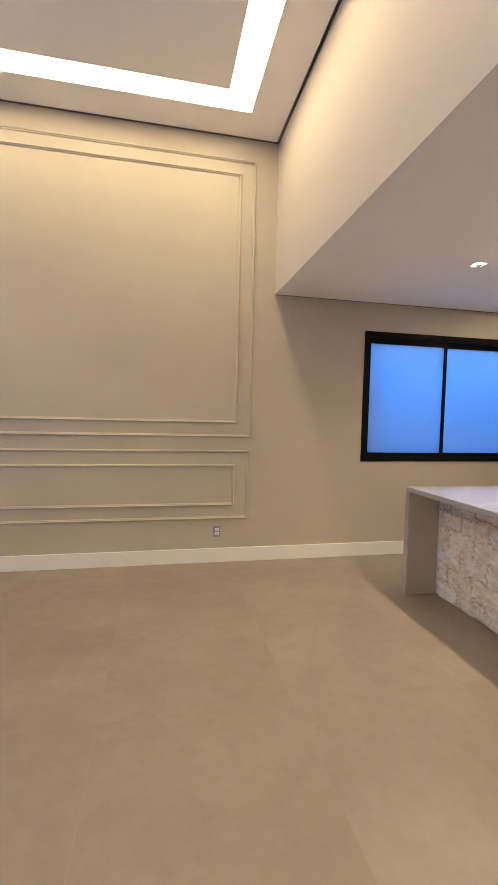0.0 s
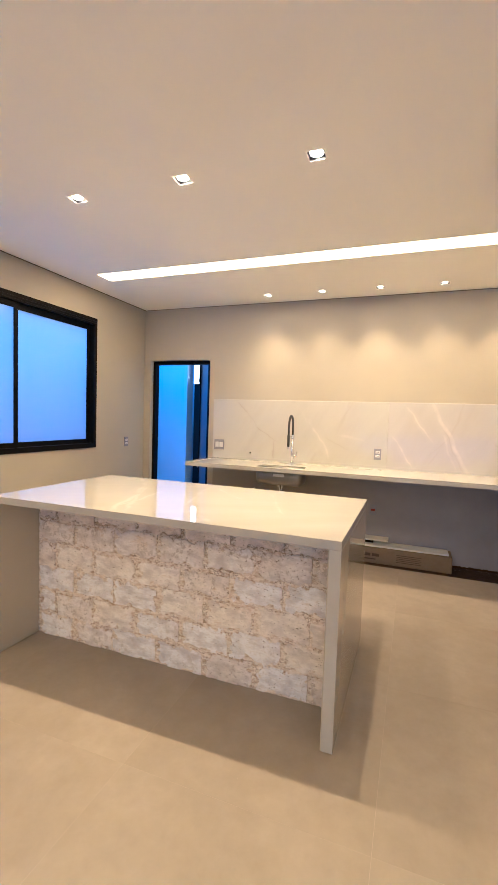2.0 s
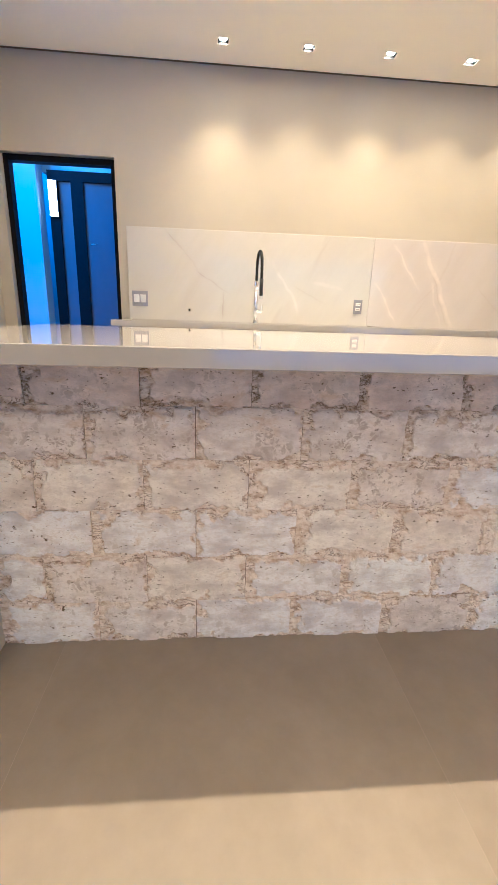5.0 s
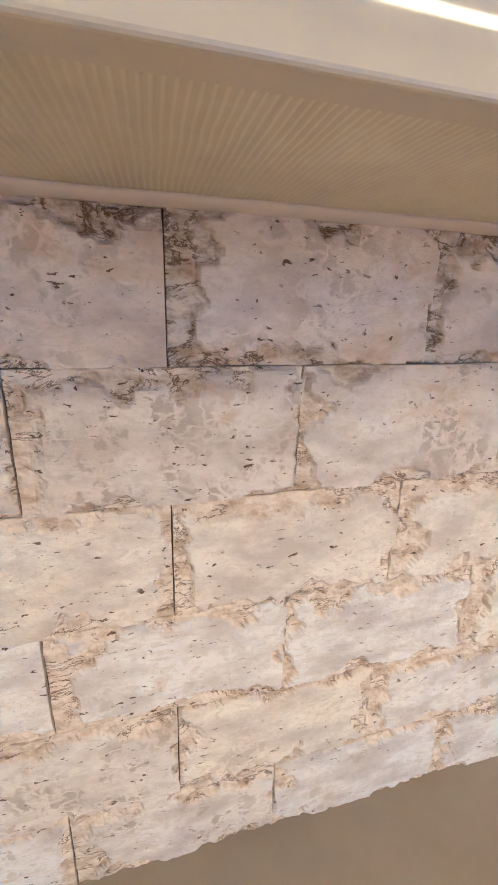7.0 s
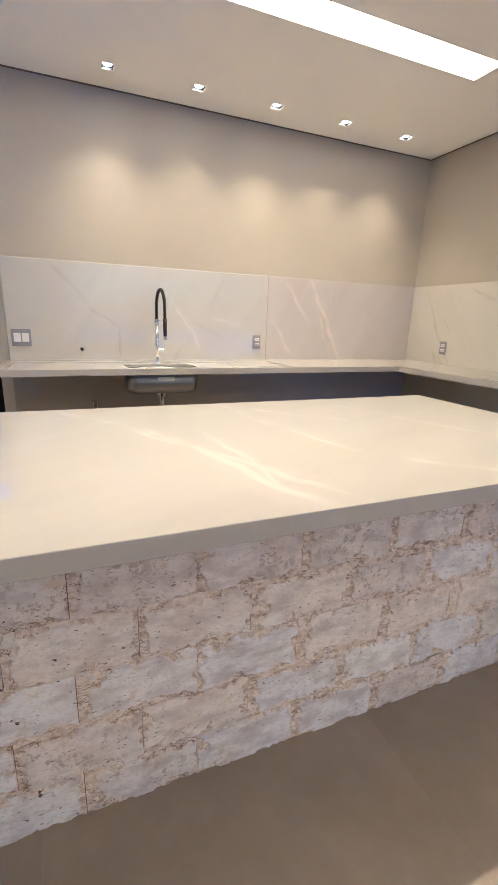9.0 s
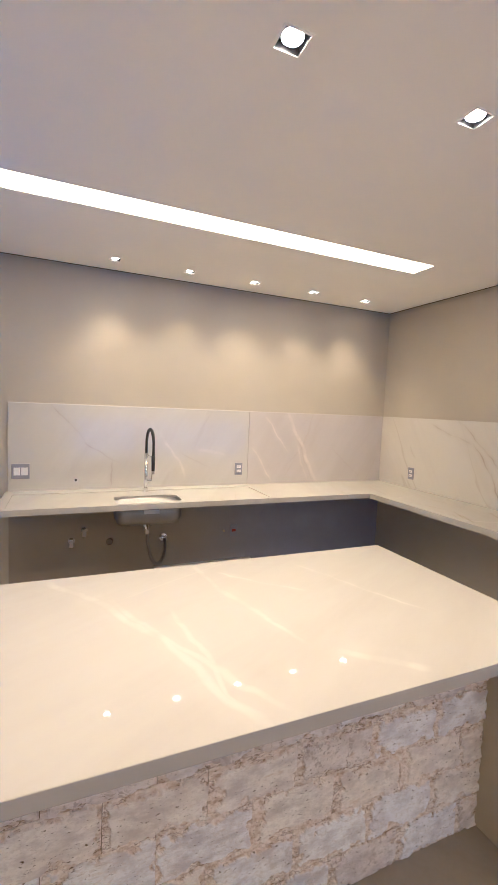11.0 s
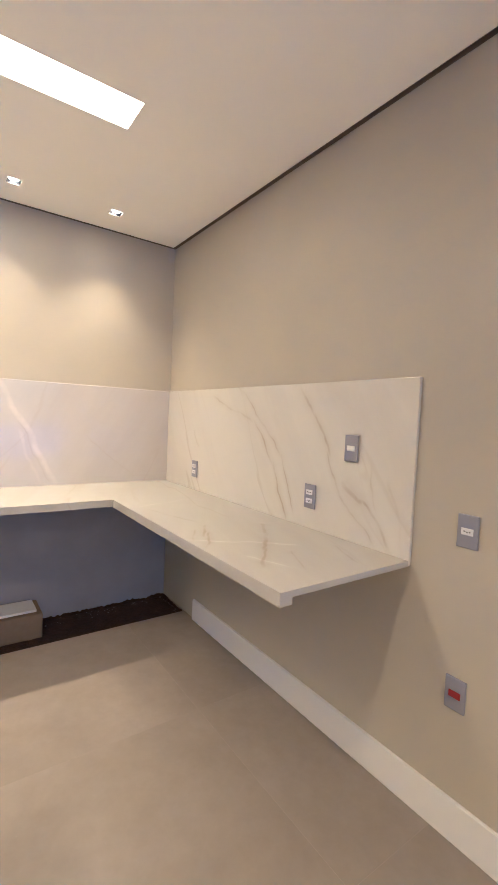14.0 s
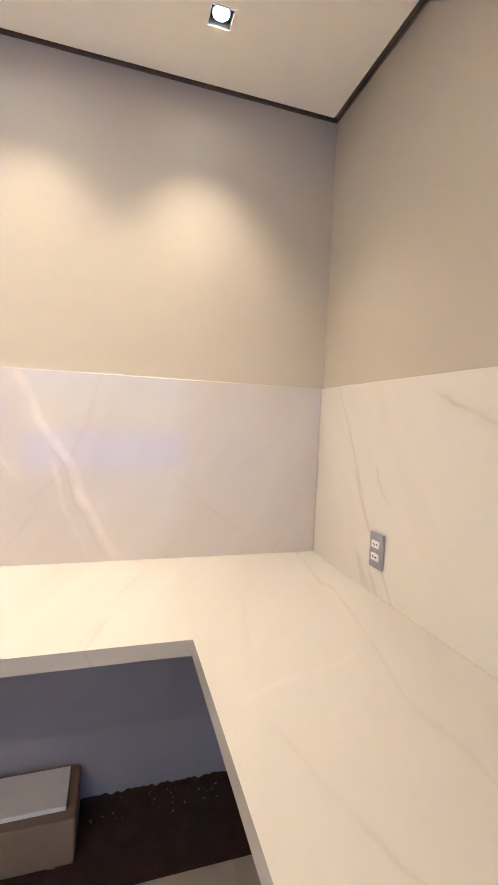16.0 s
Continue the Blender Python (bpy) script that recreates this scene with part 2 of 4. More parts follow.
def floor_material():
    m, nt, b = node_material("floor_porcelain", 0.3)
    v = coords(nt, (1, 1, 1), (0, 0, 0), random_shift=True)
    base = ramp(nt, noise_tex(nt, v, 1.7, 5, 0.6, 0.4), (0.3, (0.248, 0.211, 0.171)), (0.5, (0.274, 0.235, 0.193)), (0.72, (0.308, 0.266, 0.222)))
    fine = ramp(nt, noise_tex(nt, v, 11, 5, 0.65), (0.32, 0.93), (0.68, 1.04))
    col = mix(nt, 1.0, base, fine, "MULTIPLY")
    speck = ramp(nt, noise_tex(nt, v, 130, 2), (0.77, 0.0), (0.80, 0.35))
    col = mix(nt, speck, col, (0.62, 0.57, 0.49))
    nt.links.new(col, b.inputs["Base Color"])
    nt.links.new(ramp(nt, noise_tex(nt, v, 5, 2), (0.2, 0.42), (0.8, 0.50)), b.inputs["Roughness"])
    bump(nt, b, noise_tex(nt, v, 60, 4), 0.03, 0.002)
    return m


GREIGE = paint("greige_paint", (0.47, 0.43, 0.335), 0.55)
WHITE = paint("ceiling_paint", (0.92, 0.895, 0.81), 0.8, 0.02, 0.04)
# off-white like the ceiling, darkened in colour to offset the strong cove light
BEAM_DIMMED = paint("dimmed_beam_paint", (0.53, 0.49, 0.42), 0.75, 0.02, 0.04)
SKIRTING = paint("skirting_white", (0.78, 0.76, 0.72), 0.35, 0.02, 0.02)
OUTSIDE = paint("outdoor_render", (0.46, 0.52, 0.58), 0.85, 0.05, 0.3)


def shaded_primer():
    """Greige wall paint that gives way, with a soft brushed edge, to a bluish grey priming coat; both darkened for the
    counter's shade.
    """
    m, nt, b = node_material("shaded_primer_paint", 0.6)
    v = coords(nt, world_space=True)
    g = nt.nodes.new("ShaderNodeNewGeometry")
    sep = nt.nodes.new("ShaderNodeSeparateXYZ")
    nt.links.new(g.outputs["Position"], sep.inputs[0])
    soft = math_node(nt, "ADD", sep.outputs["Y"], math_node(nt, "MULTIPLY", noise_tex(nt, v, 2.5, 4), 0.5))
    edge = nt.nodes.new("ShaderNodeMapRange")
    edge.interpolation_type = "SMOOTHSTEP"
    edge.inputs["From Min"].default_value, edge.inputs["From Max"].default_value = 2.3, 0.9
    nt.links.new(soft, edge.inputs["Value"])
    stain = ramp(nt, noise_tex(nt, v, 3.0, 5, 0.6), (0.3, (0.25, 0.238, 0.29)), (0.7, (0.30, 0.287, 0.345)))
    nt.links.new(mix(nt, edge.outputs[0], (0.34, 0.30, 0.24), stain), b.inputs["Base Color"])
    bump(nt, b, noise_tex(nt, v, 120, 4), 0.08, 0.002)
    return m


UNDER = shaded_primer()
FLOOR = floor_material()
GROUT = plain("grout", (0.345, 0.30, 0.25), 0.7)
STONE_CREAM = travertine("split_travertine_cream", ((0.88, 0.82, 0.74), (0.89, 0.84, 0.78), (0.87, 0.80, 0.72)), 0.1, 0.1, 0.35)
STONE_PALE = travertine("split_travertine_pale", ((0.84, 0.79, 0.77), (0.80, 0.74, 0.71), (0.87, 0.83, 0.82)), 0.35, 0.9)
STONE_WHITE = travertine("split_travertine_white", ((0.87, 0.85, 0.86), (0.84, 0.815, 0.835), (0.90, 0.88, 0.875)), 0.1, 0.2, 0.1)
STONE_BROWN = travertine("split_travertine_brown", ((0.86, 0.75, 0.65), (0.80, 0.70, 0.64), (0.88, 0.78, 0.70)), 1.0, 0.45)
CORE = plain("mortar_core", (0.14, 0.11, 0.09), 0.95)
TZ = 0.943


def on_top(*rows):
    return [((x0, y0, TZ), (x1, y1, TZ), w, k) for x0, y0, x1, y1, w, k in rows]


def on_east(*rows):
    return [((4.97, y0, z0), (4.97, y1, z1), w, k) for y0, z0, y1, z1, w, k in rows]


def on_south(*rows):
    return [((x0, -0.538, z0), (x1, -0.538, z1), w, k) for x0, z0, x1, z1, w, k in rows]


MARBLE_TOP = marble("marble_island", (0.42, 0.403, 0.375), (0.58, 0.50, 0.41), (0, 0, 62), 0.2, 3.1, light_vein=(0.535, 0.505, 0.46), light=on_top(
    (3.05, 2.80, 2.40, 2.42, 0.030, 0.9), (2.50, 2.45, 1.96, 2.28, 0.030, 0.9), (2.78, 2.60, 1.96, 2.18, 0.022, 0.8), (3.02, 2.19, 2.25, 2.03, 0.020, 0.8),
    (2.90, 2.10, 2.60, 1.80, 0.014, 0.7), (2.18, 1.94, 2.02, 1.72, 0.035, 0.9), (2.62, 2.35, 1.97, 2.30, 0.016, 0.8), (2.9, 1.7, 2.3, 1.45, 0.015, 0.5)))
MARBLE_E1 = marble("marble_splash_a", (0.57, 0.55, 0.505), (0.40, 0.35, 0.31), (58, 0, 90), 0.25, 1.3, light=on_east(
    (1.93, 1.45, 1.68, 1.02, 0.022, 0.8), (1.60, 1.30, 1.30, 1.22, 0.03, 0.5), (2.1, 1.6, 1.95, 1.42, 0.012, 0.5)), dark=on_east(
    (2.84, 1.66, 2.53, 1.30, 0.011, 0.7), (2.60, 1.35, 2.28, 1.17, 0.009, 0.8), (2.33, 1.22, 2.36, 0.96, 0.010, 0.8), (1.75, 1.25, 1.45, 1.1, 0.012, 0.35)))
MARBLE_E2 = marble("marble_splash_b", (0.57, 0.535, 0.515), (0.45, 0.38, 0.32), (58, 0, 90), 0.25, 7.9, light_vein=(0.74, 0.67, 0.60), light=on_east(
    (0.68, 1.70, 0.28, 0.93, 0.034, 1.0), (0.92, 1.62, 0.62, 1.25, 0.014, 0.8), (1.04, 1.32, 0.80, 0.95, 0.016, 0.8), (0.55, 1.35, 0.40, 0.95, 0.018, 0.6)), dark=on_east(
    (0.55, 1.40, 0.33, 0.95, 0.010, 0.5), (0.1, 1.3, -0.25, 0.98, 0.007, 0.35)))
MARBLE_S = marble("marble_splash_c", (0.66, 0.63, 0.55), (0.40, 0.335, 0.235), (0, 55, 0), 0.35, 5.2, dark=on_south(
    (4.27, 1.62, 3.78, 1.44, 0.013, 0.55), (3.95, 1.66, 3.51, 1.26, 0.011, 0.7), (3.80, 1.47, 3.58, 1.20, 0.012, 0.9), (3.60, 1.25, 3.46, 0.94, 0.012, 0.9), (3.53, 1.30, 3.41, 0.98, 0.008, 0.8),
    (3.42, 1.64, 3.26, 1.47, 0.012, 0.8), (3.30, 1.53, 3.16, 1.30, 0.014, 0.9), (3.20, 1.34, 3.08, 1.13, 0.010, 0.7), (3.11, 1.17, 2.91, 0.95, 0.010, 0.75),
    (3.09, 1.21, 2.96, 1.12, 0.020, 1.0), (2.98, 1.15, 2.82, 0.96, 0.013, 0.95), (2.93, 1.30, 2.90, 1.08, 0.009, 0.5), (2.84, 1.25, 2.76, 0.98, 0.012, 0.5), (4.52, 1.38, 4.44, 1.24, 0.008, 0.6)))
MARBLE_C = marble("marble_counter", (0.50, 0.48, 0.435), (0.34, 0.285, 0.205), (0, 0, 20), 0.25, 9.4, light_vein=(0.62, 0.585, 0.53), light=on_top(
    (4.05, 0.06, 4.20, -0.30, 0.016, 0.5), (3.36, 0.12, 3.22, -0.12, 0.010, 0.8), (3.25, -0.08, 3.08, -0.30, 0.009, 0.8), (3.08, 0.00, 2.88, -0.09, 0.010, 0.8)), dark=on_top(
    (3.46, -0.38, 3.28, -0.25, 0.016, 0.8), (3.32, -0.29, 3.08, -0.10, 0.018, 0.9), (3.14, -0.16, 2.93, 0.02, 0.014, 0.8), (3.04, -0.22, 2.84, -0.12, 0.010, 0.5),
    (3.56, -0.12, 3.36, 0.02, 0.014, 0.8), (3.44, -0.06, 3.20, 0.09, 0.012, 0.8), (3.50, -0.02, 3.34, 0.09, 0.010, 0.6), (4.0, 0.02, 3.62, -0.10, 0.010, 0.45), (3.02, -0.44, 2.80, -0.33, 0.010, 0.4)))
MARBLE_LEG = marble("marble_leg", (0.46, 0.415, 0.34), (0.21, 0.155, 0.10), (0, 90, 0), 0.6, 4.4, 0.05, dark=[
    ((x0, y, z0), (x1, y, z1), w, k) for y in (1.085, 1.141, 3.07, 3.133) for x0, z0, x1, z1, w, k in (
        (2.28, 0.92, 2.36, 0.30, 0.05, 0.6), (2.50, 0.90, 2.42, 0.35, 0.08, 0.5), (2.62, 0.70, 2.55, -0.1, 0.06, 0.75), (2.75, 0.9, 2.86, 0.2, 0.09, 0.5), (2.42, 0.45, 2.34, -0.1, 0.03, 0.8), (2.08, 0.9, 2.14, 0.1, 0.02, 0.35))])
MARBLE_BACK = paint("marble_back_face", (0.43, 0.385, 0.30), 0.3)
BLACK = plain("black_aluminium", (0.003, 0.003, 0.004), 0.6)
BLACK.node_tree.nodes["Principled BSDF"].inputs["Specular IOR Level"].default_value = 0.15
CHROME = plain("chrome", (0.85, 0.85, 0.86), 0.07, 1.0)
STEEL = plain("brushed_steel", (0.34, 0.33, 0.325), 0.45, 1.0)
HOUSING = plain("reflector_metal", (0.035, 0.032, 0.03), 0.3, 0.5)
RUBBER = plain("black_rubber", (0.02, 0.02, 0.022), 0.5)
PLATE = plain("grey_plate", (0.28, 0.28, 0.33), 0.35)
PANEL = plain("frosted_panel", (0.10, 0.10, 0.12), 0.4)
MODULE = plain("white_plastic", (0.78, 0.77, 0.76), 0.3)
RED = plain("red_plastic", (0.24, 0.008, 0.01), 0.35)
DARK = plain("dark_hole", (0.015, 0.013, 0.012), 0.8)
CARD = plain("cardboard", (0.20, 0.145, 0.10), 0.85)
INK = plain("box_print", (0.07, 0.05, 0.04), 0.8)
PALE = plain("pale_laminate", (0.72, 0.70, 0.68), 0.35)
SEALANT = plain("sealant", (0.58, 0.52, 0.47), 0.6)
def sawn():
    m, nt, b = node_material("sawn_stone", 0.55)
    v = coords(nt, world_space=True)
    st = coords(nt, (1, 1, 1), (0, 0, 4), world_space=True)
    saw = nt.nodes.new("ShaderNodeTexWave")
    saw.bands_direction = "Y"
    saw.inputs["Scale"].default_value, saw.inputs["Distortion"].default_value = 58.0, 2.2
    saw.inputs["Detail"].default_value, saw.inputs["Detail Scale"].default_value = 2.0, 0.3
    nt.links.new(st, saw.inputs["Vector"])
    c = ramp(nt, noise_tex(nt, v, 7, 6, 0.65), (0.35, (0.43, 0.385, 0.275)), (0.6, (0.51, 0.465, 0.35)), (0.78, (0.62, 0.57, 0.45)))
    marks = ramp(nt, saw.outputs["Fac"], (0.5, 0.0), (0.97, 0.42))
    gate = ramp(nt, noise_tex(nt, v, 2.5, 3), (0.40, 0.1), (0.6, 1.0))
    c = mix(nt, mix(nt, 1.0, marks, gate, "MULTIPLY"), c, (0.72, 0.67, 0.56))
    nt.links.new(c, b.inputs["Base Color"])
    rough_saw = mix(nt, 0.5, noise_tex(nt, v, 70, 5, 0.7), saw.outputs["Fac"])
    bump(nt, b, rough_saw, 0.5, 0.0015)
    return m


SAWN = sawn()
LABEL = plain("paper_label", (0.75, 0.74, 0.74), 0.6)
STRIP = glow("strip_diffuser", (1.0, 0.53, 0.18), STRIP_POWER)
COVE = glow("cove_diffuser", (1.0, 0.525, 0.16), COVE_POWER)
BULB = glow("bulb_glow", (1.0, 0.60, 0.26), 60.0)


def damp():
    m, nt, b = node_material("bare_damp_wall", 0.9)
    v = coords(nt, world_space=True)
    c = ramp(nt, noise_tex(nt, v, 16, 6, 0.65), (0.35, (0.012, 0.006, 0.004)), (0.62, (0.035, 0.015, 0.009)), (0.78, (0.11, 0.075, 0.055)))
    nt.links.new(c, b.inputs["Base Color"])
    bump(nt, b, noise_tex(nt, v, 40, 6, 0.7), 0.8, 0.01)
    return m


def frosted():
    m = bpy.data.materials.new("frosted_glass")
    m.use_nodes = True
    nt = m.node_tree
    nt.nodes.remove(nt.nodes["Principled BSDF"])
    t = nt.nodes.new("ShaderNodeBsdfTranslucent")
    t.inputs[0].default_value = (0.86, 0.90, 0.95, 1)
    g = nt.nodes.new("ShaderNodeBsdfGlossy")
    g.inputs["Roughness"].default_value = 0.3
    f = nt.nodes.new("ShaderNodeFresnel")
    mx = nt.nodes.new("ShaderNodeMixShader")
    nt.links.new(f.outputs[0], mx.inputs[0])
    nt.links.new(t.outputs[0], mx.inputs[1])
    nt.links.new(g.outputs[0], mx.inputs[2])
    nt.links.new(mx.outputs[0], nt.nodes["Material Output"].inputs[0])
    return m


def clear():
    m, nt, b = node_material("tinted_glass", 0.02)
    b.inputs["Transmission Weight"].default_value = 1.0
    b.inputs["Base Color"].default_value = (0.75, 0.80, 0.86, 1)
    b.inputs["IOR"].default_value = 1.1
    return m


DAMP, FROSTED, CLEAR = damp(), frosted(), clear()

# ---- mesh helpers ----


def part(name, bm, material, parent=None, label="", smooth=False, at=None, kind=""):
    me = bpy.data.meshes.new(name)
    bmesh.ops.recalc_face_normals(bm, faces=bm.faces)
    bm.to_mesh(me)
    bm.free()
    me.materials.append(material)
    if smooth:
        me.shade_smooth()
    ob = new(name, me)
    if parent:
        ob.parent = parent
    if at is not None:
        ob.matrix_basis = at
    return tagged(ob, label, kind=kind)


def box(x0, x1, y0, y1, z0, z1, bevel=0.0, bm=None):
    bm = bm or bmesh.new()
    made = bmesh.ops.create_cube(bm, size=1, matrix=Matrix.Translation(((x0 + x1) / 2, (y0 + y1) / 2, (z0 + z1) / 2)) @ Matrix.Diagonal((x1 - x0, y1 - y0, z1 - z0, 1)))
    if bevel:
        edges = {e for v in made["verts"] for e in v.link_edges}
        bmesh.ops.bevel(bm, geom=list(edges), offset=bevel, segments=2, affect="EDGES", profile=0.5)
    return bm


def tube(bm, points, radius, sides=12):
    """A round tube along a line of points, closed at both ends."""
    points = [Vector(p) for p in points]
    rings, side = [], None
    for i, p in enumerate(points):
        d = (points[min(i + 1, len(points) - 1)] - points[max(i - 1, 0)]).normalized()
        if side is None:
            side = d.orthogonal().normalized()
        side = (side - d * side.dot(d)).normalized()
        up = d.cross(side)
        r = radius(i / (len(points) - 1)) if callable(radius) else radius
        rings.append([bm.verts.new(p + (side * math.cos(a) + up * math.sin(a)) * r) for a in (2 * math.pi * k / sides for k in range(sides))])
    for a, b in zip(rings, rings[1:]):
        for k in range(sides):
            bm.faces.new((a[k], a[(k + 1) % sides], b[(k + 1) % sides], b[k]))
    bm.faces.new(rings[0][::-1])
    bm.faces.new(rings[-1])
    return bm


def sheet(axis, d0, d1, u0, u1, v0, v1, holes=()):
    """A slab with rectangular holes. axis is the thin one; u and v are the others in order."""
    us = sorted({u0, u1, *[h[0] for h in holes], *[h[1] for h in holes]})
    vs = sorted({v0, v1, *[h[2] for h in holes], *[h[3] for h in holes]})
    us, vs = [u for u in us if u0 <= u <= u1], [v for v in vs if v0 <= v <= v1]
    bm, verts = bmesh.new(), {}

    def vert(i, j, d):
        if (i, j, d) not in verts:
            p = [us[i], vs[j]]
            p.insert("xyz".index(axis), d1 if d else d0)
            verts[i, j, d] = bm.verts.new(p)
        return verts[i, j, d]

    def solid(i, j):
        if not (0 <= i < len(us) - 1 and 0 <= j < len(vs) - 1):
            return False
        u, v = (us[i] + us[i + 1]) / 2, (vs[j] + vs[j + 1]) / 2
        return not any(h[0] < u < h[1] and h[2] < v < h[3] for h in holes)

    for i in range(len(us) - 1):
        for j in range(len(vs) - 1):
            if not solid(i, j):
                continue
            c = [(i, j), (i + 1, j), (i + 1, j + 1), (i, j + 1)]
            for d in (0, 1):
                bm.faces.new([vert(*p, d) for p in c])
            for k, (di, dj) in enumerate(((0, -1), (1, 0), (0, 1), (-1, 0))):
                if not solid(i + di, j + dj):
                    a, b = c[k], c[(k + 1) % 4]
                    bm.faces.new([vert(*a, 0), vert(*b, 0), vert(*b, 1), vert(*a, 1)])
    return bm


def thing(name, label, category, at=None, group=""):
    ob = new(name)
    if at is not None:
        ob.matrix_basis = at
    return tagged(ob, label, category, group)


def structure(name, bm, material, label, parent=None):
    return tagged(part(name, bm, material, parent), label, name.split("_")[0], kind="structure")


# ---- the shell ----
WIN = (2.031, 4.063, 1.058, 2.478)
DOOR = (3.205, 4.060, 0.0, 2.140)
structure("wall_north", sheet("y", WALL_N, WALL_N + 0.18, WALL_W - 0.2, WALL_E + 0.18, 0, ROOF_Z, [WIN]), GREIGE, "greige painted plaster wall with a window opening")
structure("wall_east", sheet("x", WALL_E, WALL_E + 0.18, WALL_S - 0.18, WALL_N, 0, ROOF_Z, [DOOR]), GREIGE, "greige painted plaster wall with a doorway")
structure("wall_south", box(BEAM_X, WALL_E, WALL_S - 0.18, WALL_S, 0, LOW_Z + 0.2), GREIGE, "greige painted plaster wall beside the counter")
structure("wall_south_east_return", box(BEAM_X, BEAM_X + 0.15, WALL_FAR_S, WALL_S - 0.18, 0, LOW_Z), GREIGE, "greige painted plaster wall")
structure("wall_west", sheet("x", WALL_W - 0.2, WALL_W, WALL_FAR_S, WALL_N, 0, ROOF_Z, [(-3.2, 2.4, 0.2, 2.5)]), GREIGE, "greige painted plaster wall")
structure("wall_far_south", box(WALL_W - 0.2, BEAM_X + 0.15, WALL_FAR_S - 0.2, WALL_FAR_S, 0, ROOF_Z), GREIGE, "greige painted plaster wall")
structure("beam_wall", box(BEAM_X - 0.004, BEAM_X - 0.0003, WALL_FAR_S, WALL_N - 0.001, LOW_Z, ROOF_Z, bm=box(BEAM_X, BEAM_X + 0.147, WALL_FAR_S, WALL_N - 0.001, LOW_Z + 0.0225, ROOF_Z)), BEAM_DIMMED, "off-white upper wall above the kitchen opening, darkened against the cove light")
GAP = 0.03
holes = [(x - h, x + h, y - h, y + h) for h, row in ((0.038, WASHERS), (0.044, SPOTS)) for x, y in row]
STRIP_BOX = (3.594, 3.802, 0.252, 3.761)
structure("ceiling", sheet("z", LOW_Z, LOW_Z + 0.022, BEAM_X, WALL_E - GAP, WALL_S + GAP, WALL_N - 0.03, holes + [STRIP_BOX]), WHITE, "smooth white plasterboard ceiling with a shadow gap")
structure("ceiling_slab", box(BEAM_X + 0.147, WALL_E, WALL_S, WALL_N, LOW_Z + 0.17, LOW_Z + 0.3), WHITE, "white slab above the lowered ceiling")
C0, C1, R0, R1 = -3.90, 0.645, -4.20, 3.776
W = 0.235
structure("ceiling_high", sheet("z", HIGH_Z, HIGH_Z + 0.025, WALL_W + GAP, BEAM_X - GAP, WALL_FAR_S + GAP, WALL_N - GAP, [(C0, C1, R0, R1)]), WHITE, "smooth white plasterboard border of the double-height ceiling")
structure("ceiling_tray", box(C0 + W, C1 - W, R0 + W, R1 - W, HIGH_Z, HIGH_Z + 0.03), WHITE, "white raised centre panel of the high ceiling")
structure("roof_slab", box(WALL_W - 0.2, WALL_E + 0.18, WALL_FAR_S - 0.2, WALL_N + 0.18, ROOF_Z, ROOF_Z + 0.15), WHITE, "concrete roof slab")
cove = thing("cove_light", "white glowing rectangular ring of recessed light in the high ceiling", "ceiling light", pose(C1, R1, HIGH_Z))
part("diffuser", sheet("z", 0.006, 0.012, C0 - C1, 0, R0 - R1, 0, [(C0 + W - C1, -W, R0 + W - R1, -W)]), COVE, cove)
strip = thing("strip_light", "long white glowing recessed linear light in the kitchen ceiling", "ceiling light", pose(3.698, 2.0, LOW_Z))
part("diffuser", box(-0.1038, 0.1038, STRIP_BOX[2] - 2.0, STRIP_BOX[3] - 2.0, 0.006, 0.012), STRIP, strip)

part("cover", sheet("z", 0.014, 0.024, C0 - C1, 0, R0 - R1, 0, [(C0 + W - C1, -W, R0 + W - R1, -W)]), WHITE, cove)
part("cover", box(-0.1038, 0.1038, STRIP_BOX[2] - 2.0, STRIP_BOX[3] - 2.0, 0.014, 0.021), WHITE, strip)

# added dark strips that deepen the shade in the gaps of both ceilings
GAP_SHADE = plain("gap_shade", (0.15, 0.125, 0.105), 0.8)
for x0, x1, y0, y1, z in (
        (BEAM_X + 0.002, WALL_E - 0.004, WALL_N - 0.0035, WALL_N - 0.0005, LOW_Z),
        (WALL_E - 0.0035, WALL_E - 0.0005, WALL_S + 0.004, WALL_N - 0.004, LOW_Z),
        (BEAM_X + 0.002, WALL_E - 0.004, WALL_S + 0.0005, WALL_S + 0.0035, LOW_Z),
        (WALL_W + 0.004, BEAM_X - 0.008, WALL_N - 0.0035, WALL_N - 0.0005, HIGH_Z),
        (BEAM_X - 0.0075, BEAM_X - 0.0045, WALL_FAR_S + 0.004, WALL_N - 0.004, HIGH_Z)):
    structure("trim", box(x0, x1, y0, y1, z + 0.002, z + 0.021), GAP_SHADE, "dark narrow strip added as shade in the gap between wall and ceiling")

# skirting boards
SK = 0.148


def skirting(x0, x1, y0, y1):
    structure("baseboard", box(x0, x1, y0, y1, 0.0, SK, 0.003), SKIRTING, "white painted skirting board along the foot of the wall")


skirting(WALL_W, WALL_E - 0.001, WALL_N - 0.016, WALL_N - 0.0005)
skirting(1.17, 4.452, WALL_S + 0.0005, WALL_S + 0.018)
skirting(WALL_W + 0.0005, WALL_W + 0.016, WALL_FAR_S, WALL_N - 0.02)
skirting(WALL_E - 0.016, WALL_E - 0.0005, DOOR[1] + 0.002, WALL_N - 0.02)

# wall mouldings, one picture-frame bead each


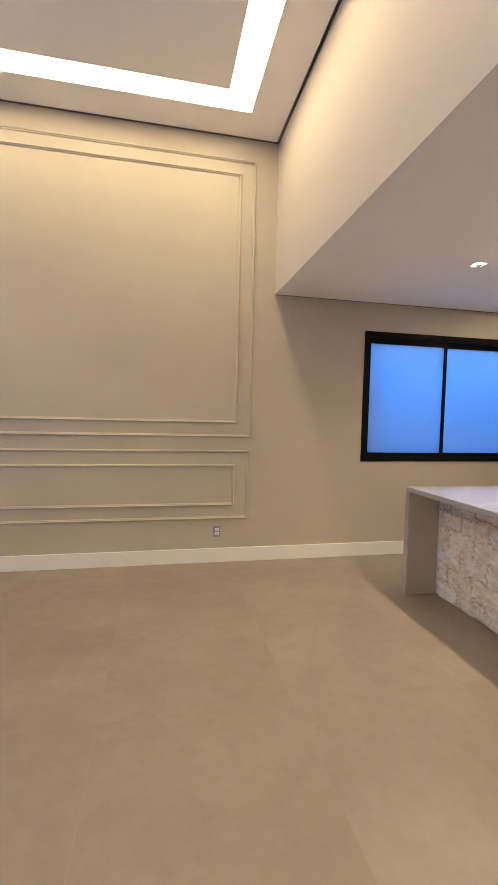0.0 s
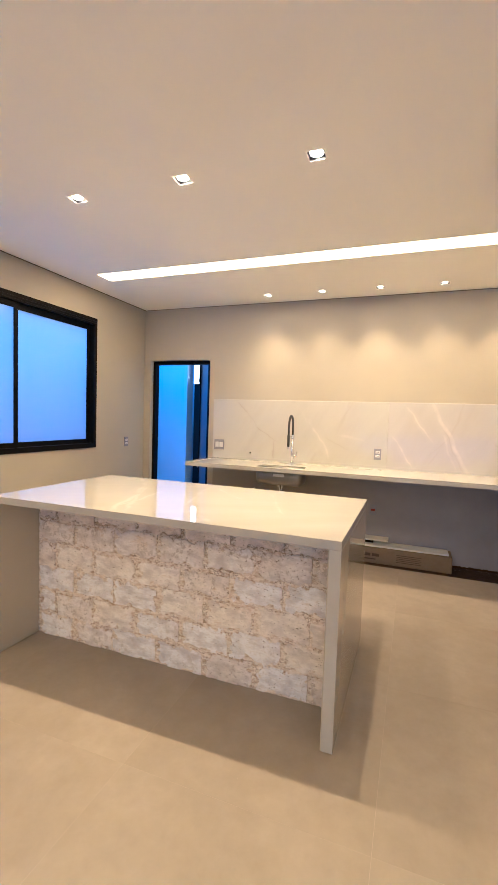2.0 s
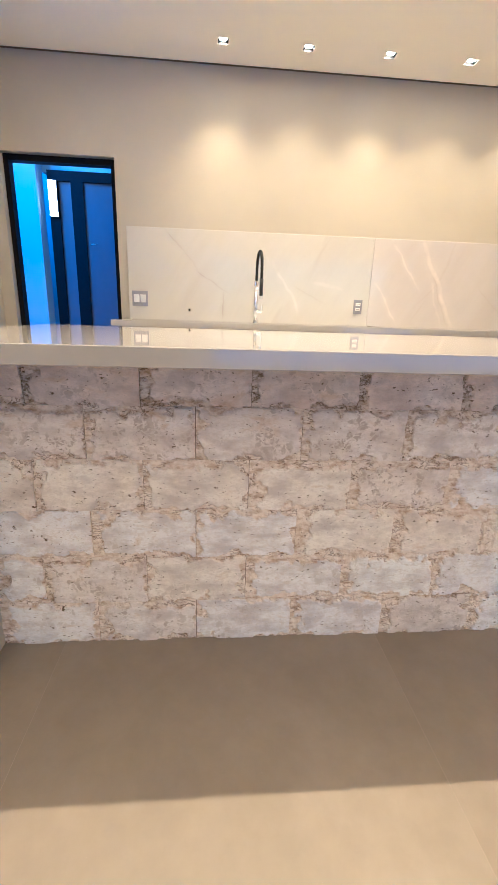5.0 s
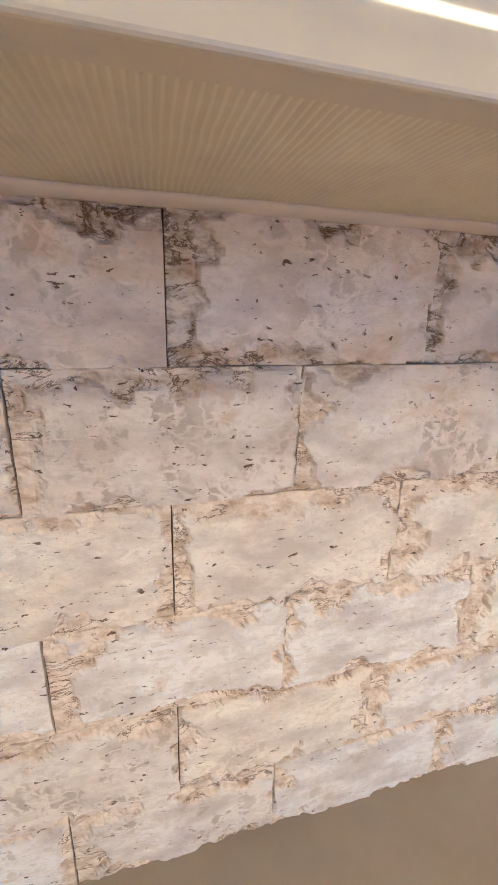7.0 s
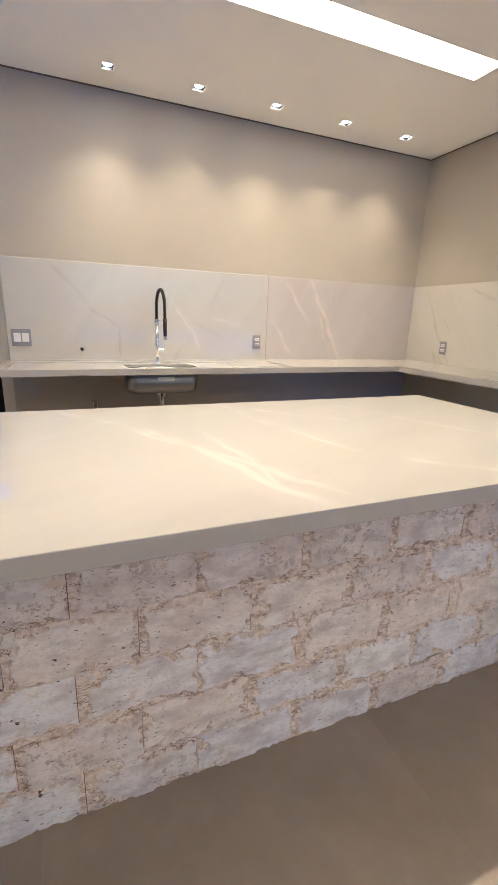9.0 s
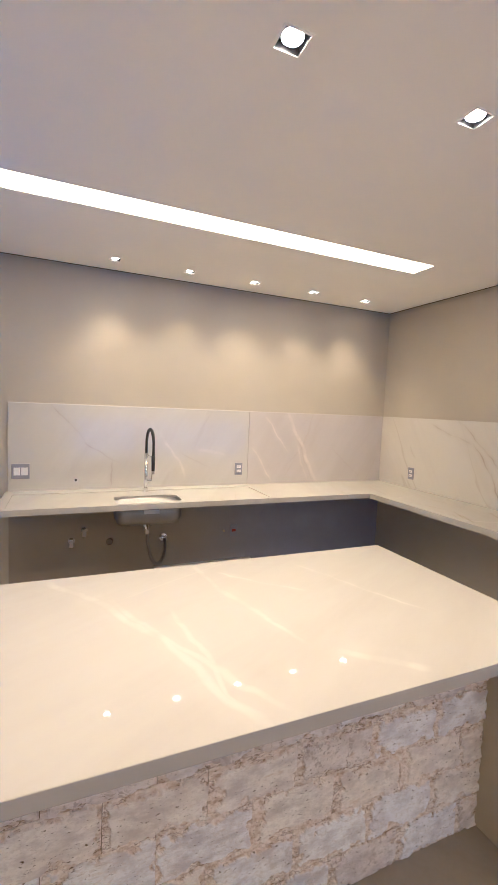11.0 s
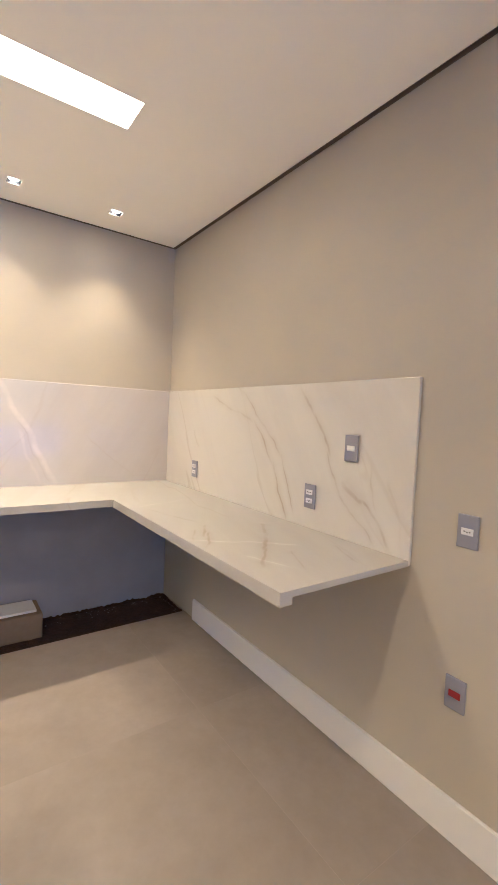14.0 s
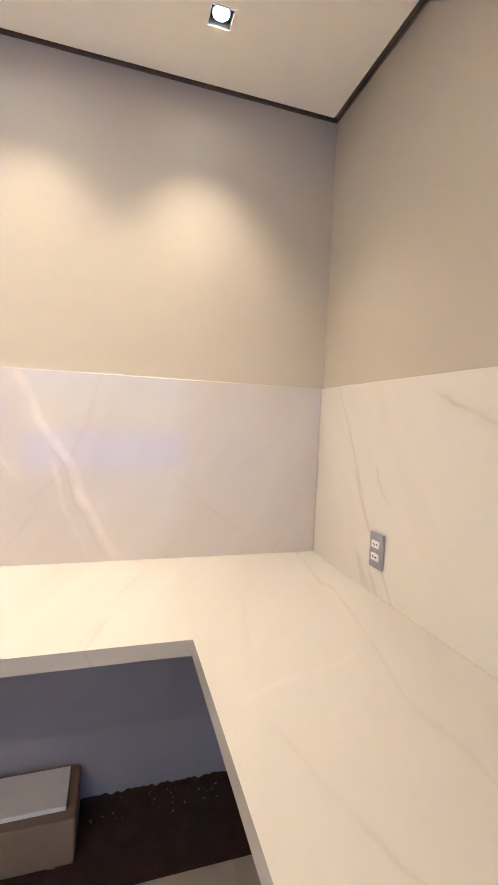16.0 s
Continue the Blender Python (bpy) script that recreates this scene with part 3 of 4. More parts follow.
def moulding(x0, x1, z0, z1):
    ob = tagged(new("wall_moulding"), "greige rectangular picture-frame bead on the tall wall", "moulding")
    ob.matrix_basis = pose((x0 + x1) / 2, WALL_N, (z0 + z1) / 2)
    hx, hz, w = (x1 - x0) / 2, (z1 - z0) / 2, 0.030
    bm = bmesh.new()
    profile = [(0.0, 0.0), (0.0, 0.010), (0.006, 0.018), (0.014, 0.020), (0.018, 0.012), (0.026, 0.010), (w, 0.0)]
    loops = []
    for inset, proud in profile:
        loops.append([bm.verts.new((sx * (hx - inset), -proud, sz * (hz - inset))) for sx, sz in ((-1, -1), (1, -1), (1, 1), (-1, 1))])
    for a, b in zip(loops, loops[1:]):
        for k in range(4):
            bm.faces.new((a[k], a[(k + 1) % 4], b[(k + 1) % 4], b[k]))
    part("bead", bm, GREIGE, ob)


moulding(-4.05, 0.788, 1.302, 4.073)
moulding(-3.90, 0.642, 1.446, 3.940)
moulding(-4.05, 0.770, 0.452, 1.172)
moulding(-3.90, 0.622, 0.593, 1.024)

# ---- window ----


def window():
    x0, x1, z0, z1 = WIN
    ob = structure("window_1", sheet("y", WALL_N - 0.012, WALL_N + 0.10, x0, x1, z0, z1, [(x0 + 0.045, x1 - 0.045, z0 + 0.05, z1 - 0.07)]), BLACK, "black aluminium sliding window with two frosted panes")
    mid = (x0 + x1) / 2 - 0.02
    for k, (a, b, y) in enumerate(((x0 + 0.045, mid + 0.03, WALL_N + 0.012), (mid - 0.012, x1 - 0.045, WALL_N + 0.048))):
        f = part("window_frame", sheet("y", y, y + 0.03, a, b, z0 + 0.05, z1 - 0.07, [(a + 0.038, b - 0.038, z0 + 0.095, z1 - 0.125)]), BLACK, ob)
        part("pane", box(a + 0.036, b - 0.036, y + 0.012, y + 0.018, z0 + 0.093, z1 - 0.123), FROSTED, f, "frosted glass glowing with blue daylight")
    for z in (z1 - 0.052, z1 - 0.03):
        part("track", box(x0 + 0.01, x1 - 0.01, WALL_N - 0.019, WALL_N - 0.0125, z - 0.004, z + 0.004), BLACK, ob)
    return ob


window()

# ---- outdoors beyond the window and the door ----
structure("ground", box(-40, 40, -40, 40, -0.30, -0.16), OUTSIDE, "pale outdoor paving")
structure("boundary_wall_north", box(-6, 12, WALL_N + 1.7, WALL_N + 1.85, -0.16, 2.6), OUTSIDE, "pale rendered boundary wall outside the window")
structure("outer_wall", box(6.45, 6.60, 4.30, WALL_N + 1.69, -0.16, 3.2), OUTSIDE, "pale rendered outdoor wall in blue daylight")
structure("outer_wall", box(6.60, 6.75, 1.5, 3.40, -0.16, 3.2), OUTSIDE, "pale rendered outdoor wall in blue daylight")
structure("outer_wall", box(6.60, 6.75, 3.40, 4.299, 2.42, 3.2), OUTSIDE, "pale rendered outdoor wall in blue daylight")
structure("outer_wall", box(6.40, 6.4495, 4.30, 4.36, -0.16, 3.2), OUTSIDE, "narrow pale rendered pilaster outdoors")
structure("outer_wall", box(7.6, 7.75, 2.0, 6.0, -0.16, 3.2), OUTSIDE, "pale rendered outdoor wall behind the outer door")
outer = structure("door_2", sheet("x", 6.50, 6.56, 3.40, 4.22, -0.16, 2.42, [(3.45, 3.85, -1, 2.32), (3.98, 4.115, -1, 2.32)]), BLACK, "black aluminium outer door with tall frosted panes")
part("pane", box(6.525, 6.532, 3.451, 3.849, -0.15, 2.319), PANEL, outer, "blue-grey frosted pane")
part("pane", box(6.525, 6.532, 3.981, 4.114, -0.15, 2.319), PANEL, outer, "blue-grey frosted pane")
lever = part("door_handle", tube(bmesh.new(), [(6.499, 3.79, 1.70), (6.46, 3.79, 1.70), (6.455, 3.79, 1.70), (6.455, 3.72, 1.70)], 0.01, 10), CHROME, outer)
# glowing panel that stands in for a bright reflection in the black frame
lamp = thing("frame_reflection", "small white glowing rectangle standing in for a reflection on the outer door frame", "wall lamp", pose(6.49, 4.165, 2.14))
part("body", box(-0.02, 0.0095, -0.045, 0.045, -0.18, 0.18), BLACK, lamp)
part("diffuser", box(-0.026, -0.0205, -0.042, 0.042, -0.175, 0.175), glow("frame_reflection_glow", (0.8, 0.7, 0.7), 6.0), lamp)


def door():
    y0, y1, z0, z1 = DOOR
    d0, d1 = WALL_E + 0.06, WALL_E + 0.14
    ob = structure("door_1", sheet("x", d0, d1, y0 + 0.002, y1 - 0.002, 0.0, z1 - 0.002, [(y0 + 0.04, y1 - 0.04, -1, z1 - 0.045)]), BLACK, "black aluminium door frame, its glazed leaf open outwards")
    return ob


door()

# ---- island ----
IX0, IX1, IY0, IY1 = 1.964, 3.032, 1.085, 3.133
island = thing("kitchen_island", "white marble waterfall island with a split-face stone front", "kitchen island", pose((IX0 + IX1) / 2, (IY0 + IY1) / 2, 0))
IO = Matrix.Translation((-(IX0 + IX1) / 2, -(IY0 + IY1) / 2, 0))
SLAB_Z = TOP_Z - 0.027


def folded_top():
    """The slab with its built-up rim, hollow underneath."""
    bm = bmesh.new()

    def ring(x0, x1, y0, y1, z):
        return [bm.verts.new(p) for p in ((x0, y0, z), (x1, y0, z), (x1, y1, z), (x0, y1, z))]

    rim = (IX0 + 0.021, 2.40, IY0 + 0.0524, IY1 - 0.0584)
    rows = [ring(IX0, IX1, IY0, IY1, TOP_Z), ring(IX0, IX1, IY0, IY1, TOP_Z - LIP), ring(*rim, TOP_Z - LIP), ring(*rim, SLAB_Z)]
    bm.faces.new(rows[0])
    bm.faces.new(rows[3])
    for a, b in zip(rows, rows[1:]):
        for k in range(4):
            bm.faces.new((a[k], a[(k + 1) % 4], b[(k + 1) % 4], b[k]))
    outer_verts = set(rows[0] + rows[1])
    bmesh.ops.bevel(bm, geom=[e for e in bm.edges if set(e.verts) <= outer_verts], offset=0.0025, segments=3, affect="EDGES", profile=0.5)
    return bm


island_top = part("top", folded_top(), MARBLE_TOP, island, "polished white marble slab with light veins", at=IO)
island_top.data.materials.append(MARBLE_BACK)
for face in island_top.data.polygons:
    if face.normal.z < -0.9:
        face.material_index = 1
part("leg_edge", box(IX0, IX0 + 0.0218, IY0, IY0 + 0.052, 0, TOP_Z - LIP - 0.0005, 0.0015), MARBLE_TOP, island, "white polished marble edge", at=IO)
part("leg", box(IX0 + 0.022, IX1, IY0, IY0 + 0.052, 0, TOP_Z - LIP - 0.0005, 0.0015), MARBLE_LEG, island, "polished marble with brown upright clouds", at=IO)
part("leg_edge", box(IX0, IX0 + 0.0218, IY1 - 0.058, IY1, 0, TOP_Z - LIP - 0.0005, 0.0015), MARBLE_TOP, island, "white polished marble edge", at=IO)
part("leg", box(IX0 + 0.022, IX1, IY1 - 0.058, IY1, 0, TOP_Z - LIP - 0.0005, 0.0015), MARBLE_LEG, island, "polished marble with brown upright clouds", at=IO)
part("underside", box(IX0 + 0.0225, 2.266, IY0 + 0.0566, IY1 - 0.0626, SLAB_Z - 0.0014, SLAB_Z - 0.0003), SAWN, island, "rough sawn beige stone", at=IO)
part("inner_face", box(IX0 + 0.005, 2.262, IY0 + 0.0525, IY0 + 0.056, 0.001, TOP_Z - LIP - 0.004), MARBLE_BACK, island, "honed greyish back of the marble", at=IO)
part("inner_face", box(IX0 + 0.005, 2.262, IY1 - 0.062, IY1 - 0.0585, 0.001, TOP_Z - LIP - 0.004), MARBLE_BACK, island, "honed greyish back of the marble", at=IO)
core = part("stone_wall", box(2.268, 2.395, IY0 + 0.054, IY1 - 0.060, 0, SLAB_Z - 0.002), CORE, island, "stone-clad wall under the overhang", at=IO)
bm = bmesh.new()
bead, steps = [], 220
for k in range(steps + 1):
    y = IY0 + 0.058 + (IY1 - IY0 - 0.122) * k / steps
    w, d = 0.003 * noise.noise((y * 14, 0, 1)) + 0.001 * noise.noise((y * 60, 0, 4)), 0.002 * noise.noise((y * 11, 5, 2))
    bead.append([bm.verts.new((px, y, pz)) for px, pz in ((2.228 + w, SLAB_Z - 0.0012), (2.231 + w, SLAB_Z - 0.0045), (2.240 + w * 0.5, SLAB_Z - 0.0075 + d), (2.249, SLAB_Z - 0.0095 + d), (2.262, SLAB_Z - 0.009 + d), (2.262, SLAB_Z - 0.0012))])
for a, b in zip(bead, bead[1:]):
    for k in range(6):
        bm.faces.new((a[k], a[(k + 1) % 6], b[(k + 1) % 6], b[k]))
bm.faces.new(bead[0])
bm.faces.new(bead[-1][::-1])
part("sealant", bm, SEALANT, island, "beige smeared sealant bead above the stones", smooth=True, at=IO)

# ---- counter, L-shaped ----
counter = thing("countertop", "white marble L-shaped wall-hung worktop with open space below", "countertop", pose(4.6, 1.3, TOP_Z))
CO = Matrix.Translation((-4.6, -1.3, -TOP_Z))
FX, FY, WX = 4.318, 0.102, 2.727
WET = (4.372, 4.85, 1.112, 3.09)
BOWL = (4.405, 4.655, 1.858, 2.366)
part("sink_run", sheet("z", TOP_Z - 0.022, TOP_Z, FX + 0.0221, SPLASH_X, FY - 0.0215, 3.150, [WET]), MARBLE_C, counter, at=CO)


def wet_slab():
    """The sunk slab with its round-cornered sink hole."""
    bm = bmesh.new()
    cx, cy, hx, hy, rr = (BOWL[0] + BOWL[1]) / 2, (BOWL[2] + BOWL[3]) / 2, (BOWL[1] - BOWL[0]) / 2, (BOWL[3] - BOWL[2]) / 2, 0.06
    inner, outer_ring = [], []
    for sx, sy, a0 in ((1, 1, 0), (-1, 1, 90), (-1, -1, 180), (1, -1, 270)):
        for k in range(7):
            a = radians(a0 + 15 * k)
            x, y = cx + sx * (hx - rr) + rr * math.cos(a), cy + sy * (hy - rr) + rr * math.sin(a)
            ex, ey = WET[1] if sx > 0 else WET[0], WET[3] if sy > 0 else WET[2]
            on_x = (k < 3) == (a0 in (0, 180))
            inner.append((x, y))
            outer_ring.append((ex, ey) if k == 3 else ((ex, y) if on_x else (x, ey)))
    rows = [[bm.verts.new((x, y, z)) for x, y in ring] for ring, z in ((outer_ring, TOP_Z - 0.022), (outer_ring, TOP_Z - 0.006), (inner, TOP_Z - 0.006), (inner, TOP_Z - 0.022))]
    n = len(inner)
    for a, b in zip(rows, rows[1:] + rows[:1]):
        for k in range(n):
            bm.faces.new((a[k], a[(k + 1) % n], b[(k + 1) % n], b[k]))
    return bm


part("wet_area", wet_slab(), MARBLE_C, counter, "marble surface sunk slightly round the sink", at=CO)
part("lip_block", box(WX + 0.0003, FX + 0.022, FY - 0.05, FY - 0.0217, TOP_Z - LIP - 0.004, TOP_Z - 0.0223), MARBLE_C, counter, at=CO)
part("side_run", box(WX, SPLASH_X, SPLASH_Y, FY - 0.0216, TOP_Z - 0.022, TOP_Z), MARBLE_C, counter, at=CO)
part("front_lip", box(FX, FX + 0.022, FY + 0.0001, 3.150, TOP_Z - LIP, TOP_Z), MARBLE_C, counter, at=CO)
part("front_lip", box(WX, FX + 0.022, FY - 0.0215, FY, TOP_Z - LIP - 0.004, TOP_Z), MARBLE_C, counter, at=CO)


def splash(name, bm, m, label):
    ob = tagged(part(name, bm, m), label, "backsplash")
    return ob


splash("backsplash", box(SPLASH_X, WALL_E - 0.0005, 1.0785, 3.133, TOP_Z - 0.022, SPLASH_Z, 0.003), MARBLE_E1, "pale polished marble backsplash slab behind the sink")
splash("backsplash", box(SPLASH_X, WALL_E - 0.0005, SPLASH_Y - 0.0005, 1.0775, TOP_Z - 0.022, SPLASH_Z, 0.003), MARBLE_E2, "pale polished marble backsplash slab with a light slanting vein")
splash("backsplash", box(WX, WALL_E - 0.0005, WALL_S + 0.0005, SPLASH_Y - 0.001, TOP_Z - 0.022, SPLASH_Z, 0.003), MARBLE_S, "cream marble backsplash slab with gold-brown slanting veins")

# unfinished wall below the counter, with the counter's shade put into its colour
structure("wall_patch", box(WALL_E - 0.003, WALL_E - 0.0005, WALL_S + 0.001, 3.13, -0.019, TOP_Z - 0.024), UNDER, "bluish grey primed strip of wall fading to greige, darkened with the counter's shade")


PIT_X, PIT_Y, PIT_Z = 4.608, 3.150, -0.020


def ragged(length, axis):
    """The torn lower edge of the plaster where the floor finish is missing."""
    bm = bmesh.new()
    n = max(4, int(length / 0.008))
    rows = []
    for i in range(n + 1):
        u = length * i / n
        h = 0.022 + 0.016 * noise.noise((u * 9, axis, 0)) + 0.012 * noise.noise((u * 45, axis, 3))
        d1 = 0.006 + 0.004 * noise.noise((u * 30, axis, 7))
        rows.append([bm.verts.new((d, u, z)) for d, z in ((0, 0.001), (0, h), (d1, h - 0.002), (d1 + 0.004, 0.001))])
    for a, b in zip(rows, rows[1:]):
        for k in range(4):
            bm.faces.new((a[k], b[k], b[(k + 1) % 4], a[(k + 1) % 4]))
    bm.faces.new(rows[0])
    bm.faces.new(rows[-1])
    return bm


ob = structure("bare_strip", ragged(3.68, 1.0), DAMP, "dark brown torn plaster edge at the foot of the wall")
ob.matrix_basis = pose(WALL_E - 0.0125, WALL_S + 0.01, PIT_Z)
ob = structure("bare_strip", ragged(0.36, 5.0), DAMP, "dark brown torn plaster edge at the foot of the wall")
ob.matrix_basis = pose(WALL_E - 0.012, WALL_S + 0.0125, PIT_Z, 0, 0, 90)


def crumbs():
    """Loose bits of plaster and mortar along the foot of the wall."""
    bm, rng = bmesh.new(), random.Random(8)
    for _ in range(60):
        along = rng.random() < 0.8
        x = WALL_E - abs(rng.gauss(0.02, 0.05)) - 0.014 if along else rng.uniform(PIT_X + 0.01, WALL_E - 0.03)
        y = rng.uniform(WALL_S + 0.03, 0.36) if along else WALL_S + 0.02 + abs(rng.gauss(0, 0.015))
        x = max(x, PIT_X + 0.01)
        r = rng.uniform(0.0012, 0.004) * (1.6 if rng.random() < 0.1 else 1)
        m = Matrix.Translation((x, y, PIT_Z + r * 0.5)) @ Matrix.Rotation(rng.uniform(0, 6), 4, "Z") @ Matrix.Diagonal((r * rng.uniform(0.8, 2.2), r, r * 0.8, 1))
        made = bmesh.ops.create_icosphere(bm, subdivisions=1, radius=1, matrix=m)
        for v in made["verts"]:
            v.co += Vector([rng.uniform(-0.25, 0.25) * r for _ in range(3)])
    return bm


tagged(part("rubble", crumbs(), plain("plaster_crumb", (0.20, 0.16, 0.13), 0.9)), "small pale plaster crumbs scattered on the bare ground under the counter", "rubble", kind="stuff")

# ---- sink and tap ----
sink = thing("sink", "brushed steel undermount sink bowl with a paper label", "sink", pose(4.53, 2.112, TOP_Z - 0.022))


def bowl():
    bm = bmesh.new()
    rings = []
    hx, hy = 0.128, 0.257
    for z, grow, r in ((0.0, 0.0, 0.06), (-0.12, -0.006, 0.06), (-0.158, -0.02, 0.06), (-0.168, -0.045, 0.05), (-0.170, -0.10, 0.02)):
        ring = []
        for cx, cy, a0 in ((1, 1, 0), (-1, 1, 90), (-1, -1, 180), (1, -1, 270)):
            for k in range(7):
                a = radians(a0 + 15 * k)
                ring.append(bm.verts.new((cx * (hx + grow - r) + r * math.cos(a), cy * (hy + grow - r) + r * math.sin(a), z)))
        rings.append(ring)
    for a, b in zip(rings, rings[1:]):
        for k in range(len(a)):
            bm.faces.new((a[k], a[(k + 1) % len(a)], b[(k + 1) % len(a)], b[k]))
    bm.faces.new(rings[-1])
    return bm


b_ob = part("bowl", bowl(), STEEL, sink, smooth=True)
sol = b_ob.modifiers.new("thickness", "SOLIDIFY")
sol.thickness, sol.offset = 0.0015, 1
part("label", box(-0.1275, -0.1262, -0.07, 0.05, -0.075, -0.045), LABEL, sink, "white paper label with grey bars", at=pose(-0.0035, 0, 0))
part("drain_cup", tube(bmesh.new(), [(0.0, 0, -0.172), (0.0, 0, -0.2), (0, 0, -0.201), (0, 0, -0.235)], lambda f: 0.038 if f < 0.5 else 0.02, 16), CHROME, sink, smooth=False)

tap = thing("kitchen_tap", "tall chrome tap with a black sprung hose above the sink", "tap", pose(4.825, 2.080, TOP_Z - 0.006, 0, 0, 4))
part("base", tube(bmesh.new(), [(0, 0, 0), (0, 0, 0.006), (0, 0, 0.0062), (0, 0, 0.03)], lambda f: 0.027 if f < 0.5 else 0.02, 20), CHROME, tap)
part("column", tube(bmesh.new(), [(0, 0, 0.03), (0, 0, 0.13), (0, 0, 0.31)], 0.0145, 18), CHROME, tap, smooth=True)
arc = [(0, 0, 0.31), (0, 0, 0.40)] + [(-0.115 + 0.115 * math.cos(radians(a)), 0, 0.415 + 0.125 * math.sin(radians(a))) for a in range(0, 181, 10)] + [(-0.23, 0, 0.39), (-0.23, 0, 0.33)]
part("hose", tube(bmesh.new(), arc, 0.0105, 12), RUBBER, tap, "black ribbed hose", smooth=True)
spring = bmesh.new()
for i in range(len(arc) - 1):
    a, b = Vector(arc[i]), Vector(arc[i + 1])
    steps = max(1, int((b - a).length / 0.008))
    for s in range(steps):
        p = a.lerp(b, s / steps)
        d = (b - a).normalized() * 0.0018
        tube(spring, [p - d, p + d], 0.0128, 10)
part("spring", spring, RUBBER, tap, "black wire spring round the hose")
part("spray_head", tube(bmesh.new(), [(-0.23, 0, 0.335), (-0.23, 0, 0.27), (-0.23, 0, 0.21)], lambda f: 0.016 - 0.003 * f, 14), RUBBER, tap, smooth=True)
part("nozzle", tube(bmesh.new(), [(-0.23, 0, 0.21), (-0.23, 0, 0.185)], 0.0135, 14), CHROME, tap)
part("holder", tube(bmesh.new(), [(0, 0, 0.315), (-0.11, 0, 0.315), (-0.23, 0, 0.315)], 0.007, 10), CHROME, tap)
part("collar", tube(bmesh.new(), [(0, 0, 0.295), (0, 0, 0.33)], 0.019, 16), CHROME, tap)
part("handle", tube(bmesh.new(), [(0, 0, 0.095), (0, -0.045, 0.095), (0, -0.047, 0.095), (0, -0.052, 0.15)], lambda f: 0.013 if f < 0.5 else 0.005, 12), CHROME, tap)

for cx, cy in ((4.365, 3.02), (4.365, 1.05), (4.365, 1.75), (2.86, -0.40), (3.6, 0.03)):
    clip = thing("support_clip", "tiny steel clip under the marble counter", "bracket", pose(cx, cy, TOP_Z - LIP - (0.004 if cx < 4 else 0.0)))
    part("clip_body", box(-0.008, 0.008, -0.006, 0.006, -0.016, 0.0195, 0.002), STEEL, clip)
    part("screw", tube(bmesh.new(), [(0, 0, -0.016), (0, 0, -0.020)], 0.0035, 8), CHROME, clip)

# ---- plumbing and outlets under the counter ----


def flange(y, z, label):
    ob = thing("wall_valve", label, "plumbing", pose(WALL_E, y, z))
    part("rosette", tube(bmesh.new(), [(-0.001, 0, 0), (-0.012, 0, 0)], 0.027, 18), CHROME, ob)
    part("body", tube(bmesh.new(), [(-0.012, 0, 0), (-0.06, 0, 0)], 0.013, 14), CHROME, ob)
    part("handle", box(-0.078, -0.058, -0.017, 0.017, -0.045, 0.03, 0.006), CHROME, ob)
    return ob


flange(2.663, 0.505, "chrome angle valve on the wall under the counter")
flange(2.563, 0.590, "chrome angle valve on the wall above another valve")
cap = thing("blanking_plug", "round brown plastic cap on the wall under the sink", "plumbing", pose(WALL_E, 2.353, 0.474))
part("plug_face", tube(bmesh.new(), [(-0.001, 0, 0), (-0.012, 0, 0), (-0.016, 0, 0)], lambda f: 0.03 if f < 0.6 else 0.024, 20), plain("brown_plastic", (0.20, 0.16, 0.125), 0.5), cap)
pipe = thing("drain_hose", "chrome ribbed drain hose from sink to wall flange", "plumbing", pose(4.53, 2.112, 0.685))
curve = []
P = [Vector((0, 0, 0.0)), Vector((0.0, -0.01, -0.26)), Vector((0.10, -0.10, -0.46)), Vector((0.25, -0.235, -0.32)), Vector((0.39, -0.226, -0.205))]
for i in range(41):
    t = i / 40
    q = list(P)
    while len(q) > 1:
        q = [a.lerp(b, t) for a, b in zip(q, q[1:])]
    curve.append(q[0])
part("hose", tube(bmesh.new(), curve, 0.0125, 12), STEEL, pipe, smooth=True)
ribs = bmesh.new()
for a, b in zip(curve, curve[1:]):
    for f in (0.25, 0.75):
        p, d = a.lerp(b, f), (b - a).normalized() * 0.0022
        tube(ribs, [p - d, p + d], 0.0145, 10)
part("ribs", ribs, STEEL, pipe)
part("nut", tube(bmesh.new(), [(0, 0, 0.012), (0, 0, -0.03)], 0.021, 8), CHROME, pipe)
part("rosette", tube(bmesh.new(), [(0.455, -0.226, -0.205), (0.435, -0.226, -0.205), (0.43, -0.226, -0.205), (0.385, -0.226, -0.205)], lambda f: 0.036 if f < 0.5 else 0.018, 20), CHROME, pipe)
stub = thing("wall_stub", "small brass threaded stub on the wall", "plumbing", pose(WALL_E, 1.295, 0.494))
part("stub", tube(bmesh.new(), [(-0.001, 0, 0), (-0.02, 0, 0)], 0.011, 12), plain("brass", (0.5, 0.4, 0.25), 0.35, 1.0), stub)
nip = thing("pipe_stub", "small round chrome water outlet in the backsplash", "plumbing", pose(SPLASH_X, 2.632, 1.028))
part("ring", tube(bmesh.new(), [(-0.0005, 0, 0), (-0.008, 0, 0)], 0.014, 16), CHROME, nip)
part("hole", tube(bmesh.new(), [(-0.008, 0, 0), (-0.0092, 0, 0)], 0.008, 12), DARK, nip)


